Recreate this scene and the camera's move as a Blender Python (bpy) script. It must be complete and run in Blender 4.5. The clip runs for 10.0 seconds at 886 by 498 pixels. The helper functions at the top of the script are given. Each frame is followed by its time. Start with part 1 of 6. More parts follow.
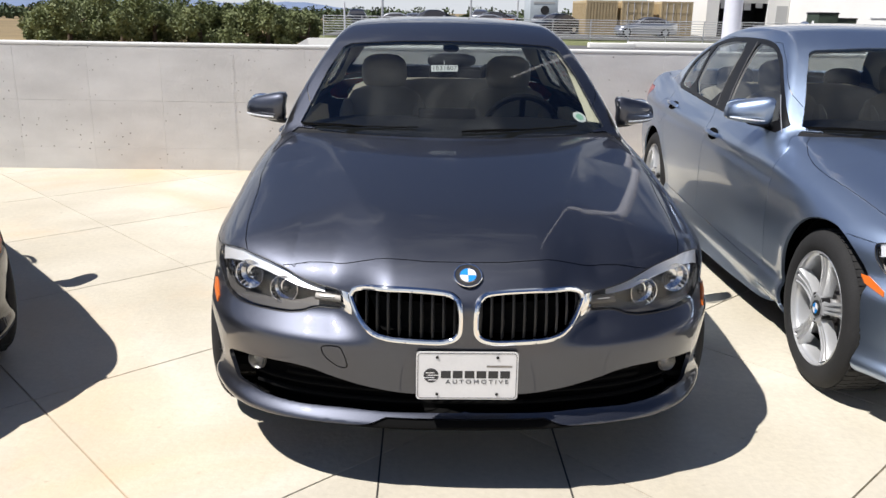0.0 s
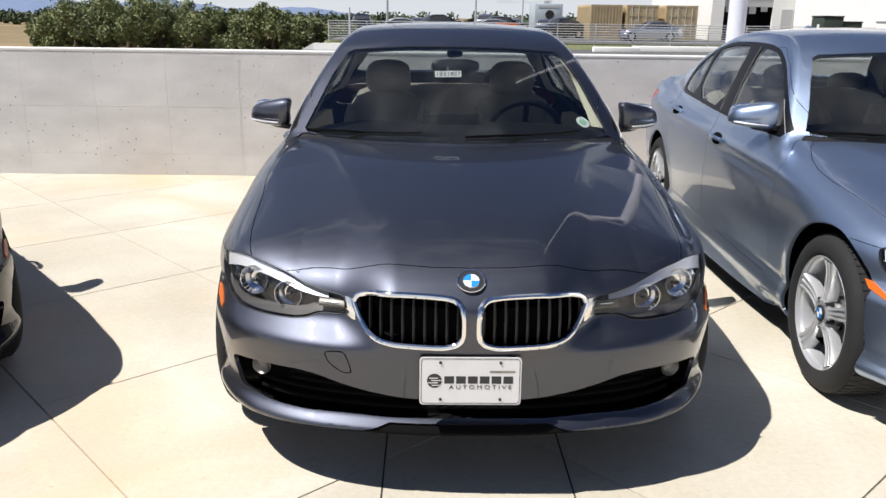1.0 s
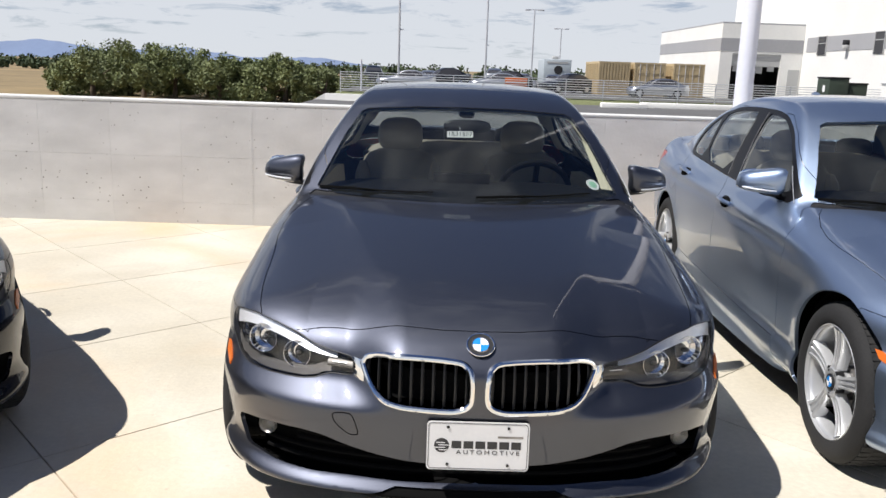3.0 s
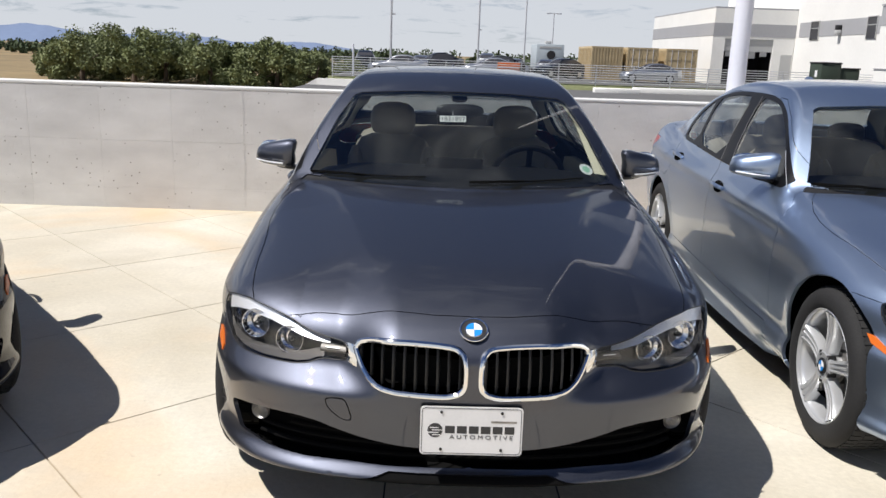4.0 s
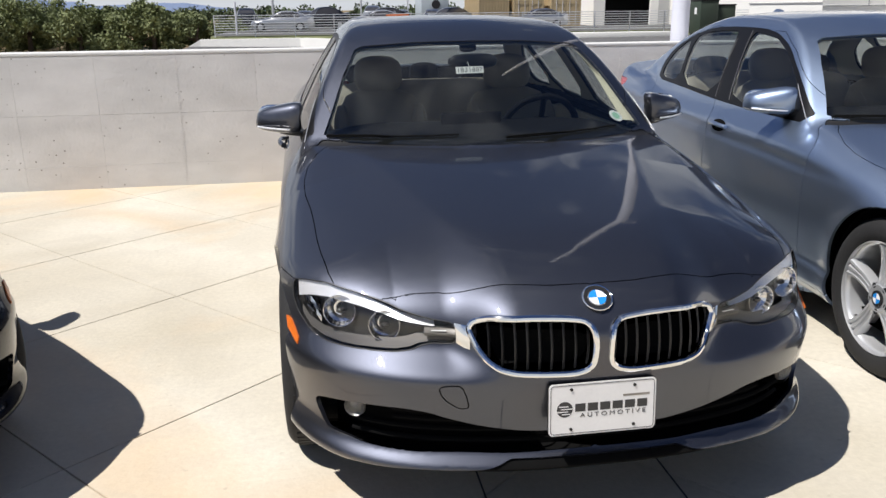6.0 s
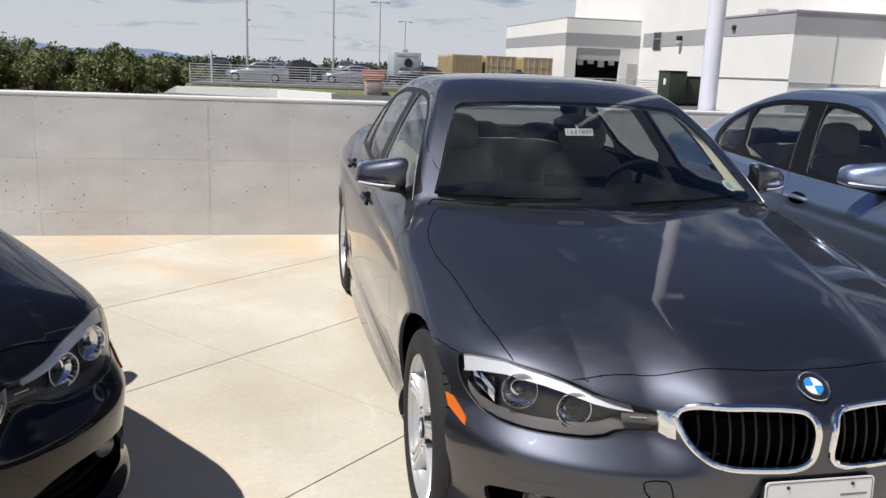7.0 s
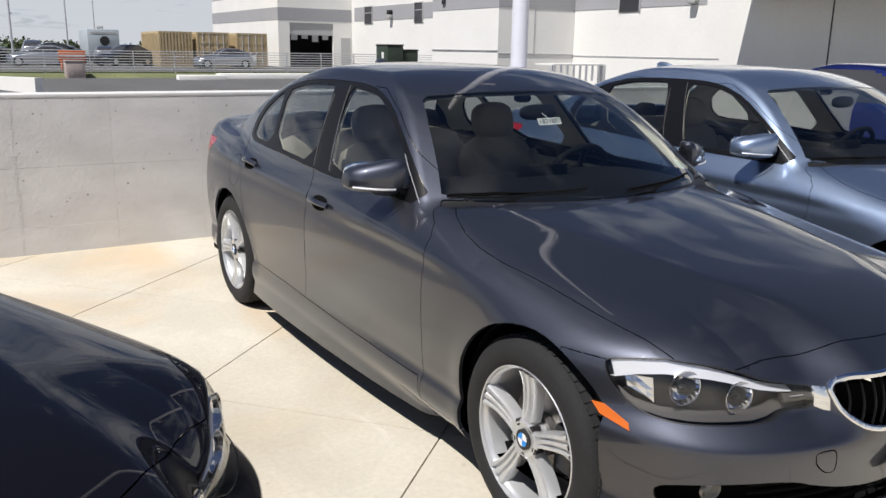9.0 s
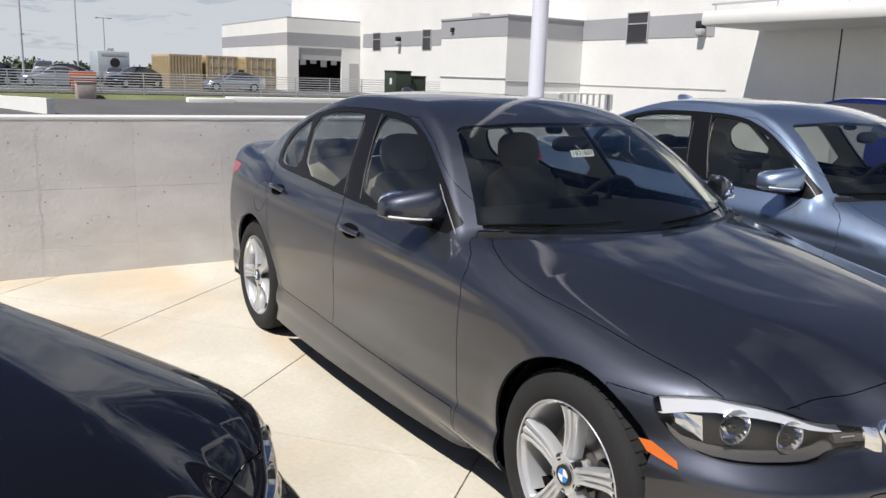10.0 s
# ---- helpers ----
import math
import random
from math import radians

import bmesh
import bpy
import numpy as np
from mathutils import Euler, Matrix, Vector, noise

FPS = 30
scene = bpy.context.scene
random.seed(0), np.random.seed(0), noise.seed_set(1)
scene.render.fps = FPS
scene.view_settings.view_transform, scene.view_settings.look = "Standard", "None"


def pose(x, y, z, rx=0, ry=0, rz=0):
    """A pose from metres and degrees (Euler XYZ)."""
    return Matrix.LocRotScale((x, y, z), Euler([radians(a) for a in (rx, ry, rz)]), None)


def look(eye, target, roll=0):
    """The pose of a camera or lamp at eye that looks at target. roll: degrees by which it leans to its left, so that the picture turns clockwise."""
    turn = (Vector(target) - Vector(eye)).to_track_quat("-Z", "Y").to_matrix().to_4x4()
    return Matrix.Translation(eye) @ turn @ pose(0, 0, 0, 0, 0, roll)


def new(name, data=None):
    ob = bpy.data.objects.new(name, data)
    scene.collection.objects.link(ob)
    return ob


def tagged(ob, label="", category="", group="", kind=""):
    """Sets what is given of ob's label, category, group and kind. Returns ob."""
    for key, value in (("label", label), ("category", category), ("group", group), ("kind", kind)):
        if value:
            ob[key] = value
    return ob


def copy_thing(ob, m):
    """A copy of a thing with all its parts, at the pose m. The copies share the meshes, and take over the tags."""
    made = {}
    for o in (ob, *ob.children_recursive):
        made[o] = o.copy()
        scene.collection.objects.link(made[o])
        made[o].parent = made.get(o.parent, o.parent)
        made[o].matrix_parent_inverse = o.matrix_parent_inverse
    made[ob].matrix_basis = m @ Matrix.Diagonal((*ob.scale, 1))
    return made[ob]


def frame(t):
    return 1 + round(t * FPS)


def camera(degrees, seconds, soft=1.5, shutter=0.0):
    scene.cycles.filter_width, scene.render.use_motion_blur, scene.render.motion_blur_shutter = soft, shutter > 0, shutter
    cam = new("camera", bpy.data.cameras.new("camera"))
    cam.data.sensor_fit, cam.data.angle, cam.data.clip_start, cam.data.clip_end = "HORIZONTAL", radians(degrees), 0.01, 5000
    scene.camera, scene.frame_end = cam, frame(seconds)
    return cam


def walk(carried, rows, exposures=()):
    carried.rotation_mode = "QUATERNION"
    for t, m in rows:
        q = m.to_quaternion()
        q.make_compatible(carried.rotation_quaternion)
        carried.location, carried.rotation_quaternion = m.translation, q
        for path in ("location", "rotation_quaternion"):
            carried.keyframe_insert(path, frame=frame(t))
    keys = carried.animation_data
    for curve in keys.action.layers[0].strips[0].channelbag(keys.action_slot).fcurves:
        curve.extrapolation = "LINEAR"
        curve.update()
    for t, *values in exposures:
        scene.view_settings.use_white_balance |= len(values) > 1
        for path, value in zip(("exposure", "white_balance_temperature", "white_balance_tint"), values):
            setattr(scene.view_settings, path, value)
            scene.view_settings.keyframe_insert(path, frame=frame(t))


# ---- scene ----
cam = camera(57.4, 10.0)
PATH = [
    (0, (-0.141, -2.202, 1.458), (-0.087, -0.283, 0.898), 1.0),
    (0.5, (-0.139, -2.2, 1.456), (-0.08, -0.28, 0.9), 0.9),
    (1, (-0.135, -2.208, 1.464), (-0.094, -0.286, 0.914), 0.8),
    (1.5, (-0.141, -2.201, 1.472), (-0.096, -0.271, 0.948), 1.0),
    (2, (-0.143, -2.187, 1.492), (-0.127, -0.242, 1.024), 1.0),
    (2.5, (-0.148, -2.211, 1.507), (-0.138, -0.255, 1.085), 1.7),
    (4, (-0.153, -2.2, 1.502), (-0.109, -0.255, 1.036), 2.0),
    (4.5, (-0.166, -2.179, 1.483), (-0.152, -0.24, 0.993), 2.1),
    (5, (-0.274, -2.124, 1.483), (-0.242, -0.209, 0.907), 3.1),
    (5.2, (-0.338, -2.051, 1.461), (-0.285, -0.133, 0.897), 2.7),
    (6.3, (-0.924, -1.833, 1.471), (-0.563, 0.05, 0.902), -0.4),
    (6.5, (-1.045, -1.762, 1.453), (-0.699, 0.132, 0.909), 1.3),
    (7, (-1.318, -1.588, 1.45), (-0.915, 0.322, 1.015), 2.2),
    (7.5, (-1.678, -1.481, 1.48), (-1.113, 0.379, 1.01), 1.4),
    (8, (-1.913, -1.3, 1.466), (-1.189, 0.515, 1.036), 1.5),
    (8.5, (-2.094, -1.134, 1.474), (-1.265, 0.629, 1.022), 2.3),
    (9, (-2.31, -1.041, 1.494), (-1.28, 0.606, 1.019), 1.0),
    (9.5, (-2.381, -0.987, 1.513), (-1.408, 0.703, 1.07), 1.2),
    (10, (-2.409, -0.965, 1.508), (-1.379, 0.698, 1.094), 1.9),
]
walk(cam, [(t, look(eye, target, roll)) for t, eye, target, roll in PATH],
     [(0.0, 0.35), (1.8, 0.38), (2.6, 0.36), (3.8, 0.28), (4.5, 0.16), (5.0, 0.24), (6.5, 0.18), (7.0, 0.08), (7.5, 0.0), (8.0, 0.14), (8.5, 0.12), (10.0, 0.14)])

# ---- world, sun, exposure ----
SUN_WAY = Vector((0.56, 0.17, -1.0)).normalized()      # the way the sunlight travels
sun_data = bpy.data.lights.new("sun", "SUN")
sun_data.energy, sun_data.angle, sun_data.color = 5.0, radians(0.53), (1.0, 0.962, 0.928)
sun = new("sun", sun_data)
sun.rotation_mode = "QUATERNION"
sun.rotation_quaternion = SUN_WAY.to_track_quat("-Z", "Y")

world = bpy.data.worlds.new("world")
scene.world = world
world.use_nodes = True
wn, wl = world.node_tree.nodes, world.node_tree.links
wn.clear()
sky = wn.new("ShaderNodeTexSky")
sky.sky_type, sky.sun_disc = "NISHITA", False
sky.sun_elevation = math.asin(-SUN_WAY.z)
sky.sun_rotation = math.atan2(-SUN_WAY.x, -SUN_WAY.y)
sky.altitude, sky.air_density, sky.dust_density = 1700, 1.0, 0.25
coord = wn.new("ShaderNodeTexCoord")
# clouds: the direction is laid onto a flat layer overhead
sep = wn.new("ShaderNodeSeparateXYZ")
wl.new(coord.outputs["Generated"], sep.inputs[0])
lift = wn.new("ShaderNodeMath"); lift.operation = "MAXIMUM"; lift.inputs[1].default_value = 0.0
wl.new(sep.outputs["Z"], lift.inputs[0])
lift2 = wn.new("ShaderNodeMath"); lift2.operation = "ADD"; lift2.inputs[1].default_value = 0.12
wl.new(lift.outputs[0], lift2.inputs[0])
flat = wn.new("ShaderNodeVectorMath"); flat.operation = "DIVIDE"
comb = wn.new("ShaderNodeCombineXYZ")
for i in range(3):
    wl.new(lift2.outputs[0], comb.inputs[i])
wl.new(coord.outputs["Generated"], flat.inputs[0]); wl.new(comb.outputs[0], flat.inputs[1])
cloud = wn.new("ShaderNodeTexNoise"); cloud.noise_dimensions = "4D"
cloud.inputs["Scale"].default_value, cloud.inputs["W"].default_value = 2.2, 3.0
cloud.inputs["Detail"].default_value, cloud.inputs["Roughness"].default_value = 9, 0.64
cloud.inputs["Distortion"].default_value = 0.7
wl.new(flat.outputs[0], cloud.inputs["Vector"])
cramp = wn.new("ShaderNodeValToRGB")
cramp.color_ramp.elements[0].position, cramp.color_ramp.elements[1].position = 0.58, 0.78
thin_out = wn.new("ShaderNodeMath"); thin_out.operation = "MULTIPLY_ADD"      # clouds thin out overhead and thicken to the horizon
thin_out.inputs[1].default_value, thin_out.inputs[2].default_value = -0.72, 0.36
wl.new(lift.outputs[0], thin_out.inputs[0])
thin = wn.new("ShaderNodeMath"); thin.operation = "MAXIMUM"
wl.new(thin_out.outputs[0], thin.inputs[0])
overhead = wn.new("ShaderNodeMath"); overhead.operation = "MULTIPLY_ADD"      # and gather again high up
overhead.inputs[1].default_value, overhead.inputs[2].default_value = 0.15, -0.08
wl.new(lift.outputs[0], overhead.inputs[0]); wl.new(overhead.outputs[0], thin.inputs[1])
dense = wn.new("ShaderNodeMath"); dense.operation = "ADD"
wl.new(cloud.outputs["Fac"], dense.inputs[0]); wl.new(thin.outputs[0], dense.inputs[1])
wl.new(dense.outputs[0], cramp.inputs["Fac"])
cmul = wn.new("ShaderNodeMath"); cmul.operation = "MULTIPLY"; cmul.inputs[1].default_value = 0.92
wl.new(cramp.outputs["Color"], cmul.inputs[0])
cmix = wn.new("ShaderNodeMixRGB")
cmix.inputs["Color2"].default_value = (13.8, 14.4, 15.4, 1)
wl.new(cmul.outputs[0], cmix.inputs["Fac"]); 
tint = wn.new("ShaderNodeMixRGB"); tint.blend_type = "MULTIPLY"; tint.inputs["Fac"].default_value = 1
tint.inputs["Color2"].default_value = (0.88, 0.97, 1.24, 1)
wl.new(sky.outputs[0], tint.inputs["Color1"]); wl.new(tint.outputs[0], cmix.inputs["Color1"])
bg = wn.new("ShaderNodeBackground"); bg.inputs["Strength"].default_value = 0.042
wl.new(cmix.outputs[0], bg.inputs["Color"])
wout = wn.new("ShaderNodeOutputWorld"); wl.new(bg.outputs[0], wout.inputs[0])


# ---- materials ----
def material(name, color, rough=0.5, metal=0.0, var=0.0, scale=6.0, bump=0.0, bscale=60.0, coat=0.0, alpha_color=None, detail=6, island=0.0):
    """A principled material with two scales of noise in colour and a fine bump."""
    m = bpy.data.materials.new(name)
    m.use_nodes = True
    n, l = m.node_tree.nodes, m.node_tree.links
    b = n["Principled BSDF"]
    b.inputs["Base Color"].default_value = (*color, 1)
    b.inputs["Roughness"].default_value, b.inputs["Metallic"].default_value = rough, metal
    b.inputs["Coat Weight"].default_value, b.inputs["Coat Roughness"].default_value = coat, 0.02
    tc = n.new("ShaderNodeTexCoord")
    if var:
        big = n.new("ShaderNodeTexNoise"); big.inputs["Scale"].default_value = scale; big.inputs["Detail"].default_value = detail
        fine = n.new("ShaderNodeTexNoise"); fine.inputs["Scale"].default_value = scale * 13; fine.inputs["Detail"].default_value = 4
        l.new(tc.outputs["Object"], big.inputs["Vector"]); l.new(tc.outputs["Object"], fine.inputs["Vector"])
        add = n.new("ShaderNodeMixRGB"); add.inputs["Fac"].default_value = 0.4
        l.new(big.outputs["Fac"], add.inputs["Color1"]); l.new(fine.outputs["Fac"], add.inputs["Color2"])
        ramp = n.new("ShaderNodeValToRGB")
        lo, hi = [max(c * (1 - var), 0) for c in color], [min(c * (1 + var), 1) for c in color]
        if alpha_color:
            hi = alpha_color
        ramp.color_ramp.elements[0].color, ramp.color_ramp.elements[1].color = (*lo, 1), (*hi, 1)
        ramp.color_ramp.elements[0].position, ramp.color_ramp.elements[1].position = 0.32, 0.68
        l.new(add.outputs[0], ramp.inputs["Fac"])
        l.new(ramp.outputs["Color"], b.inputs["Base Color"])
    if bump:
        fn = n.new("ShaderNodeTexNoise"); fn.inputs["Scale"].default_value = bscale; fn.inputs["Detail"].default_value = 5
        l.new(tc.outputs["Object"], fn.inputs["Vector"])
        bp = n.new("ShaderNodeBump"); bp.inputs["Strength"].default_value, bp.inputs["Distance"].default_value = bump, 0.01
        l.new(fn.outputs["Fac"], bp.inputs["Height"]); l.new(bp.outputs["Normal"], b.inputs["Normal"])
    return m


def glass_material(name, tint, rough=0.0, base=0.095):
    """Thin sheet glass: clear through-view with a mirror-like gloss by Fresnel."""
    m = bpy.data.materials.new(name)
    m.use_nodes = True
    n, l = m.node_tree.nodes, m.node_tree.links
    n.clear()
    tr = n.new("ShaderNodeBsdfTransparent"); tr.inputs["Color"].default_value = (*tint, 1)
    gl = n.new("ShaderNodeBsdfGlossy"); gl.inputs["Roughness"].default_value = rough
    fr = n.new("ShaderNodeLayerWeight"); fr.inputs["Blend"].default_value = 0.5
    power = n.new("ShaderNodeMath"); power.operation = "POWER"; power.inputs[1].default_value = 4.5
    gain = n.new("ShaderNodeMath"); gain.operation = "MULTIPLY_ADD"; gain.inputs[1].default_value, gain.inputs[2].default_value = 0.92, base
    mx, out = n.new("ShaderNodeMixShader"), n.new("ShaderNodeOutputMaterial")
    l.new(fr.outputs["Facing"], power.inputs[0]); l.new(power.outputs[0], gain.inputs[0]); l.new(gain.outputs[0], mx.inputs[0])
    l.new(tr.outputs[0], mx.inputs[1]); l.new(gl.outputs[0], mx.inputs[2]); l.new(mx.outputs[0], out.inputs[0])
    return m


def paint_material(name, color, flake, rough=(0.32, 0.32), ior=1.62):
    """Metallic car paint: a flaked base under a clear coat, with a thin film of dust."""
    m = material(name, color, rough[0], 1.0, coat=1.0)
    m.node_tree.nodes["Principled BSDF"].inputs["Coat IOR"].default_value = ior
    n, l = m.node_tree.nodes, m.node_tree.links
    b = n["Principled BSDF"]
    tc = n.new("ShaderNodeTexCoord")
    v = n.new("ShaderNodeTexVoronoi"); v.inputs["Scale"].default_value = 2400
    dust = n.new("ShaderNodeTexNoise"); dust.inputs["Scale"].default_value = 5; dust.inputs["Detail"].default_value = 8
    speck = n.new("ShaderNodeTexNoise"); speck.inputs["Scale"].default_value = 160; speck.inputs["Detail"].default_value = 2
    for t in (v, dust, speck):
        l.new(tc.outputs["Object"], t.inputs["Vector"])
    mx = n.new("ShaderNodeMixRGB"); mx.inputs["Color1"].default_value, mx.inputs["Color2"].default_value = (*color, 1), (*flake, 1)
    l.new(v.outputs["Color"], mx.inputs["Fac"])
    l.new(mx.outputs[0], b.inputs["Base Color"])
    lie = n.new("ShaderNodeMapRange")              # flakes lie more or less flat under the coat
    lie.inputs["To Min"].default_value, lie.inputs["To Max"].default_value = rough
    l.new(v.outputs["Color"], lie.inputs["Value"]); l.new(lie.outputs[0], b.inputs["Roughness"])
    mul = n.new("ShaderNodeMath"); mul.operation = "MULTIPLY"
    l.new(dust.outputs["Fac"], mul.inputs[0]); l.new(speck.outputs["Fac"], mul.inputs[1])
    ramp = n.new("ShaderNodeMapRange")
    ramp.inputs["From Min"].default_value, ramp.inputs["From Max"].default_value = 0.2, 0.42
    ramp.inputs["To Min"].default_value, ramp.inputs["To Max"].default_value = 0.01, 0.07
    l.new(mul.outputs[0], ramp.inputs["Value"]); l.new(ramp.outputs[0], b.inputs["Coat Roughness"])
    return m


GREY_PAINT = paint_material("graphite_metallic_paint", (0.044, 0.0475, 0.061), (0.102, 0.110, 0.138), (0.38, 0.57), 1.5)
BLUE_PAINT = paint_material("light_blue_metallic_paint", (0.27, 0.35, 0.49), (0.40, 0.49, 0.64), (0.30, 0.52))
BLACK_PAINT = paint_material("black_paint", (0.004, 0.004, 0.006), (0.008, 0.008, 0.011), (0.3, 0.3), 1.38)
for socket, value in (("Metallic", 0.0), ("Specular IOR Level", 0.0)):
    BLACK_PAINT.node_tree.nodes["Principled BSDF"].inputs[socket].default_value = value
GLASS = glass_material("car_window_glass", (0.74, 0.78, 0.765))
LENS = glass_material("clear_lamp_lens", (0.95, 0.95, 0.95), 0.0, 0.045)
BLACK = material("black_plastic", (0.012, 0.012, 0.013), 0.45)
# real liners and wipers; also the shade put behind wheels and under the lip
SHADOW_BLACK = material("matt_black_liner_and_shade", (0.006, 0.006, 0.006), 0.9)
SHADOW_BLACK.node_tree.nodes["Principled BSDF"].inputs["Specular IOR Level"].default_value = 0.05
RUBBER = material("tyre_rubber", (0.013, 0.013, 0.0135), 0.85, var=0.3, scale=9, bump=0.15, bscale=120)
CHROME = material("chrome", (0.85, 0.86, 0.87), 0.06, 1.0)
ALLOY = material("silver_alloy", (0.60, 0.61, 0.62), 0.34, 0.55, coat=0.6)
STEEL = material("brake_steel", (0.28, 0.27, 0.26), 0.45, 0.9, var=0.3, scale=20)
CONCRETE = material("concrete_wall_paint", (0.50, 0.495, 0.485), 0.9, var=0.06, scale=1.3, bump=0.25, bscale=45)


# ---- building helpers ----
def link(name, data, parent=None, label=""):
    ob = new(name, data)
    if parent:
        ob.parent = parent
    if label:
        ob["label"] = label
    return ob


def part(name, bm, mat, parent, label="", smooth=True, angle=35):
    """A bmesh as one mesh object under a thing or a part."""
    me = bpy.data.meshes.new(name)
    bm.to_mesh(me)
    bm.free()
    for m in (mat if isinstance(mat, (list, tuple)) else [mat]):
        me.materials.append(m)
    if smooth:
        me.shade_smooth()
        me.set_sharp_from_angle(angle=radians(angle))
    return link(name, me, parent, label)


def thing(name, m, label, category, group="", kind=""):
    ob = new(name)
    ob.matrix_basis = m
    ob.empty_display_size = 0.2
    return tagged(ob, label, category, group, kind)


def box_bm(x0, x1, y0, y1, z0, z1, bevel=0.0, bm=None, seg=2):
    b = bmesh.new()
    bmesh.ops.create_cube(b, size=1)
    for v in b.verts:
        v.co = ((x0 + x1) / 2 + v.co.x * (x1 - x0), (y0 + y1) / 2 + v.co.y * (y1 - y0), (z0 + z1) / 2 + v.co.z * (z1 - z0))
    if bevel:
        bmesh.ops.bevel(b, geom=b.edges[:], offset=bevel, segments=seg, affect="EDGES", profile=0.5)
    return merge(bm, b)


def merge(bm, b):
    if bm is None:
        return b
    me = bpy.data.meshes.new("tmp")
    b.to_mesh(me)
    b.free()
    bm.from_mesh(me)
    bpy.data.meshes.remove(me)
    return bm


def rod_bm(p, q, r, n=12, bm=None, r2=None):
    b = bmesh.new()
    p, q = Vector(p), Vector(q)
    bmesh.ops.create_cone(b, cap_ends=True, segments=n, radius1=r, radius2=r if r2 is None else r2, depth=(q - p).length)
    bmesh.ops.transform(b, verts=b.verts, matrix=Matrix.Translation((p + q) / 2) @ (q - p).to_track_quat("Z", "Y").to_matrix().to_4x4())
    return merge(bm, b)


def tube_bm(points, r, n=8, closed=False, bm=None, flat=1.0):
    """A tube along points."""
    b = bmesh.new()
    pts = [Vector(p) for p in points]
    k, rings = len(pts), []
    up = None
    for i, p in enumerate(pts):
        a = pts[(i - 1) % k] if closed or i else p
        c = pts[(i + 1) % k] if closed or i < k - 1 else p
        t = (c - a).normalized()
        if up is None:
            up = t.orthogonal().normalized()
        up = (up - t * up.dot(t)).normalized()
        side = t.cross(up)
        rings.append([b.verts.new(p + (up * math.cos(2 * math.pi * j / n) + side * flat * math.sin(2 * math.pi * j / n)) * r) for j in range(n)])
    for i in range(k if closed else k - 1):
        for j in range(n):
            b.faces.new((rings[i][j], rings[i][(j + 1) % n], rings[(i + 1) % k][(j + 1) % n], rings[(i + 1) % k][j]))
    if not closed:
        b.faces.new(rings[0][::-1]); b.faces.new(rings[-1])
    bmesh.ops.recalc_face_normals(b, faces=b.faces)
    return merge(bm, b)


def lathe_bm(profile, n=48, bm=None, axis="x"):
    """A ring of revolution round the x axis; profile rows are (x, radius)."""
    b = bmesh.new()
    rings = []
    for a, r in profile:
        rings.append([b.verts.new((a, r * math.cos(2 * math.pi * j / n), r * math.sin(2 * math.pi * j / n))) for j in range(n)])
    for i in range(len(rings) - 1):
        for j in range(n):
            b.faces.new((rings[i][j], rings[i][(j + 1) % n], rings[i + 1][(j + 1) % n], rings[i + 1][j]))
    bmesh.ops.recalc_face_normals(b, faces=b.faces)
    return merge(bm, b)


# ---- deck and wall ----
WALL_Y, WALL_H = 5.39, 1.152
deck = thing("pavement", pose(0, 0, 0), "pale concrete parking deck cut into square slabs", "pavement", kind="structure")
part("deck_bed", box_bm(-14, 16, -12, WALL_Y + 0.1, -0.3, -0.012), CONCRETE, deck, smooth=False)
wall = thing("wall_north", pose(0, WALL_Y, 0), "grey painted concrete parapet wall with rough joints", "wall", kind="structure")
part("wall_body", box_bm(-26, 30, 0, 0.22, -3.2, WALL_H - 0.012), CONCRETE, wall, smooth=False)

# ---- cars: the body is the zero surface of a smooth function of x, y, z (x mirrored, y from nose to tail) ----
def spl(keys):
    """A natural cubic spline through (t, value) keys, straight beyond its ends."""
    t, v = np.array(keys, float).T
    n, h = len(t), np.diff(np.array(keys, float)[:, 0])
    a, r = np.eye(n), np.zeros(n)
    for i in range(1, n - 1):
        a[i, i - 1:i + 2] = h[i - 1], 2 * (h[i - 1] + h[i]), h[i]
        r[i] = 6 * ((v[i + 1] - v[i]) / h[i] - (v[i] - v[i - 1]) / h[i - 1])
    m = np.linalg.solve(a, r)

    def value(q):
        q = np.asarray(q, float)
        i = np.clip(np.searchsorted(t, q) - 1, 0, n - 2)
        c = np.clip(q, t[0], t[-1])
        u, w, k = c - t[i], t[i + 1] - c, h[i]
        out = m[i] * w**3 / (6 * k) + m[i + 1] * u**3 / (6 * k) + (v[i] / k - m[i] * k / 6) * w + (v[i + 1] / k - m[i + 1] * k / 6) * u
        s0 = (v[1] - v[0]) / h[0] - h[0] * m[1] / 6
        s1 = (v[-1] - v[-2]) / h[-1] + h[-1] * m[-2] / 6
        return out + np.where(q < t[0], (q - t[0]) * s0, 0) + np.where(q > t[-1], (q - t[-1]) * s1, 0)
    return value


def smax(a, b, k):
    h = np.maximum(k - np.abs(a - b), 0) / k
    return np.maximum(a, b) + h * h * k / 4


def smin(a, b, k):
    return -smax(-a, -b, k)


def softplus(d, s):
    return s * np.logaddexp(0, d / s)


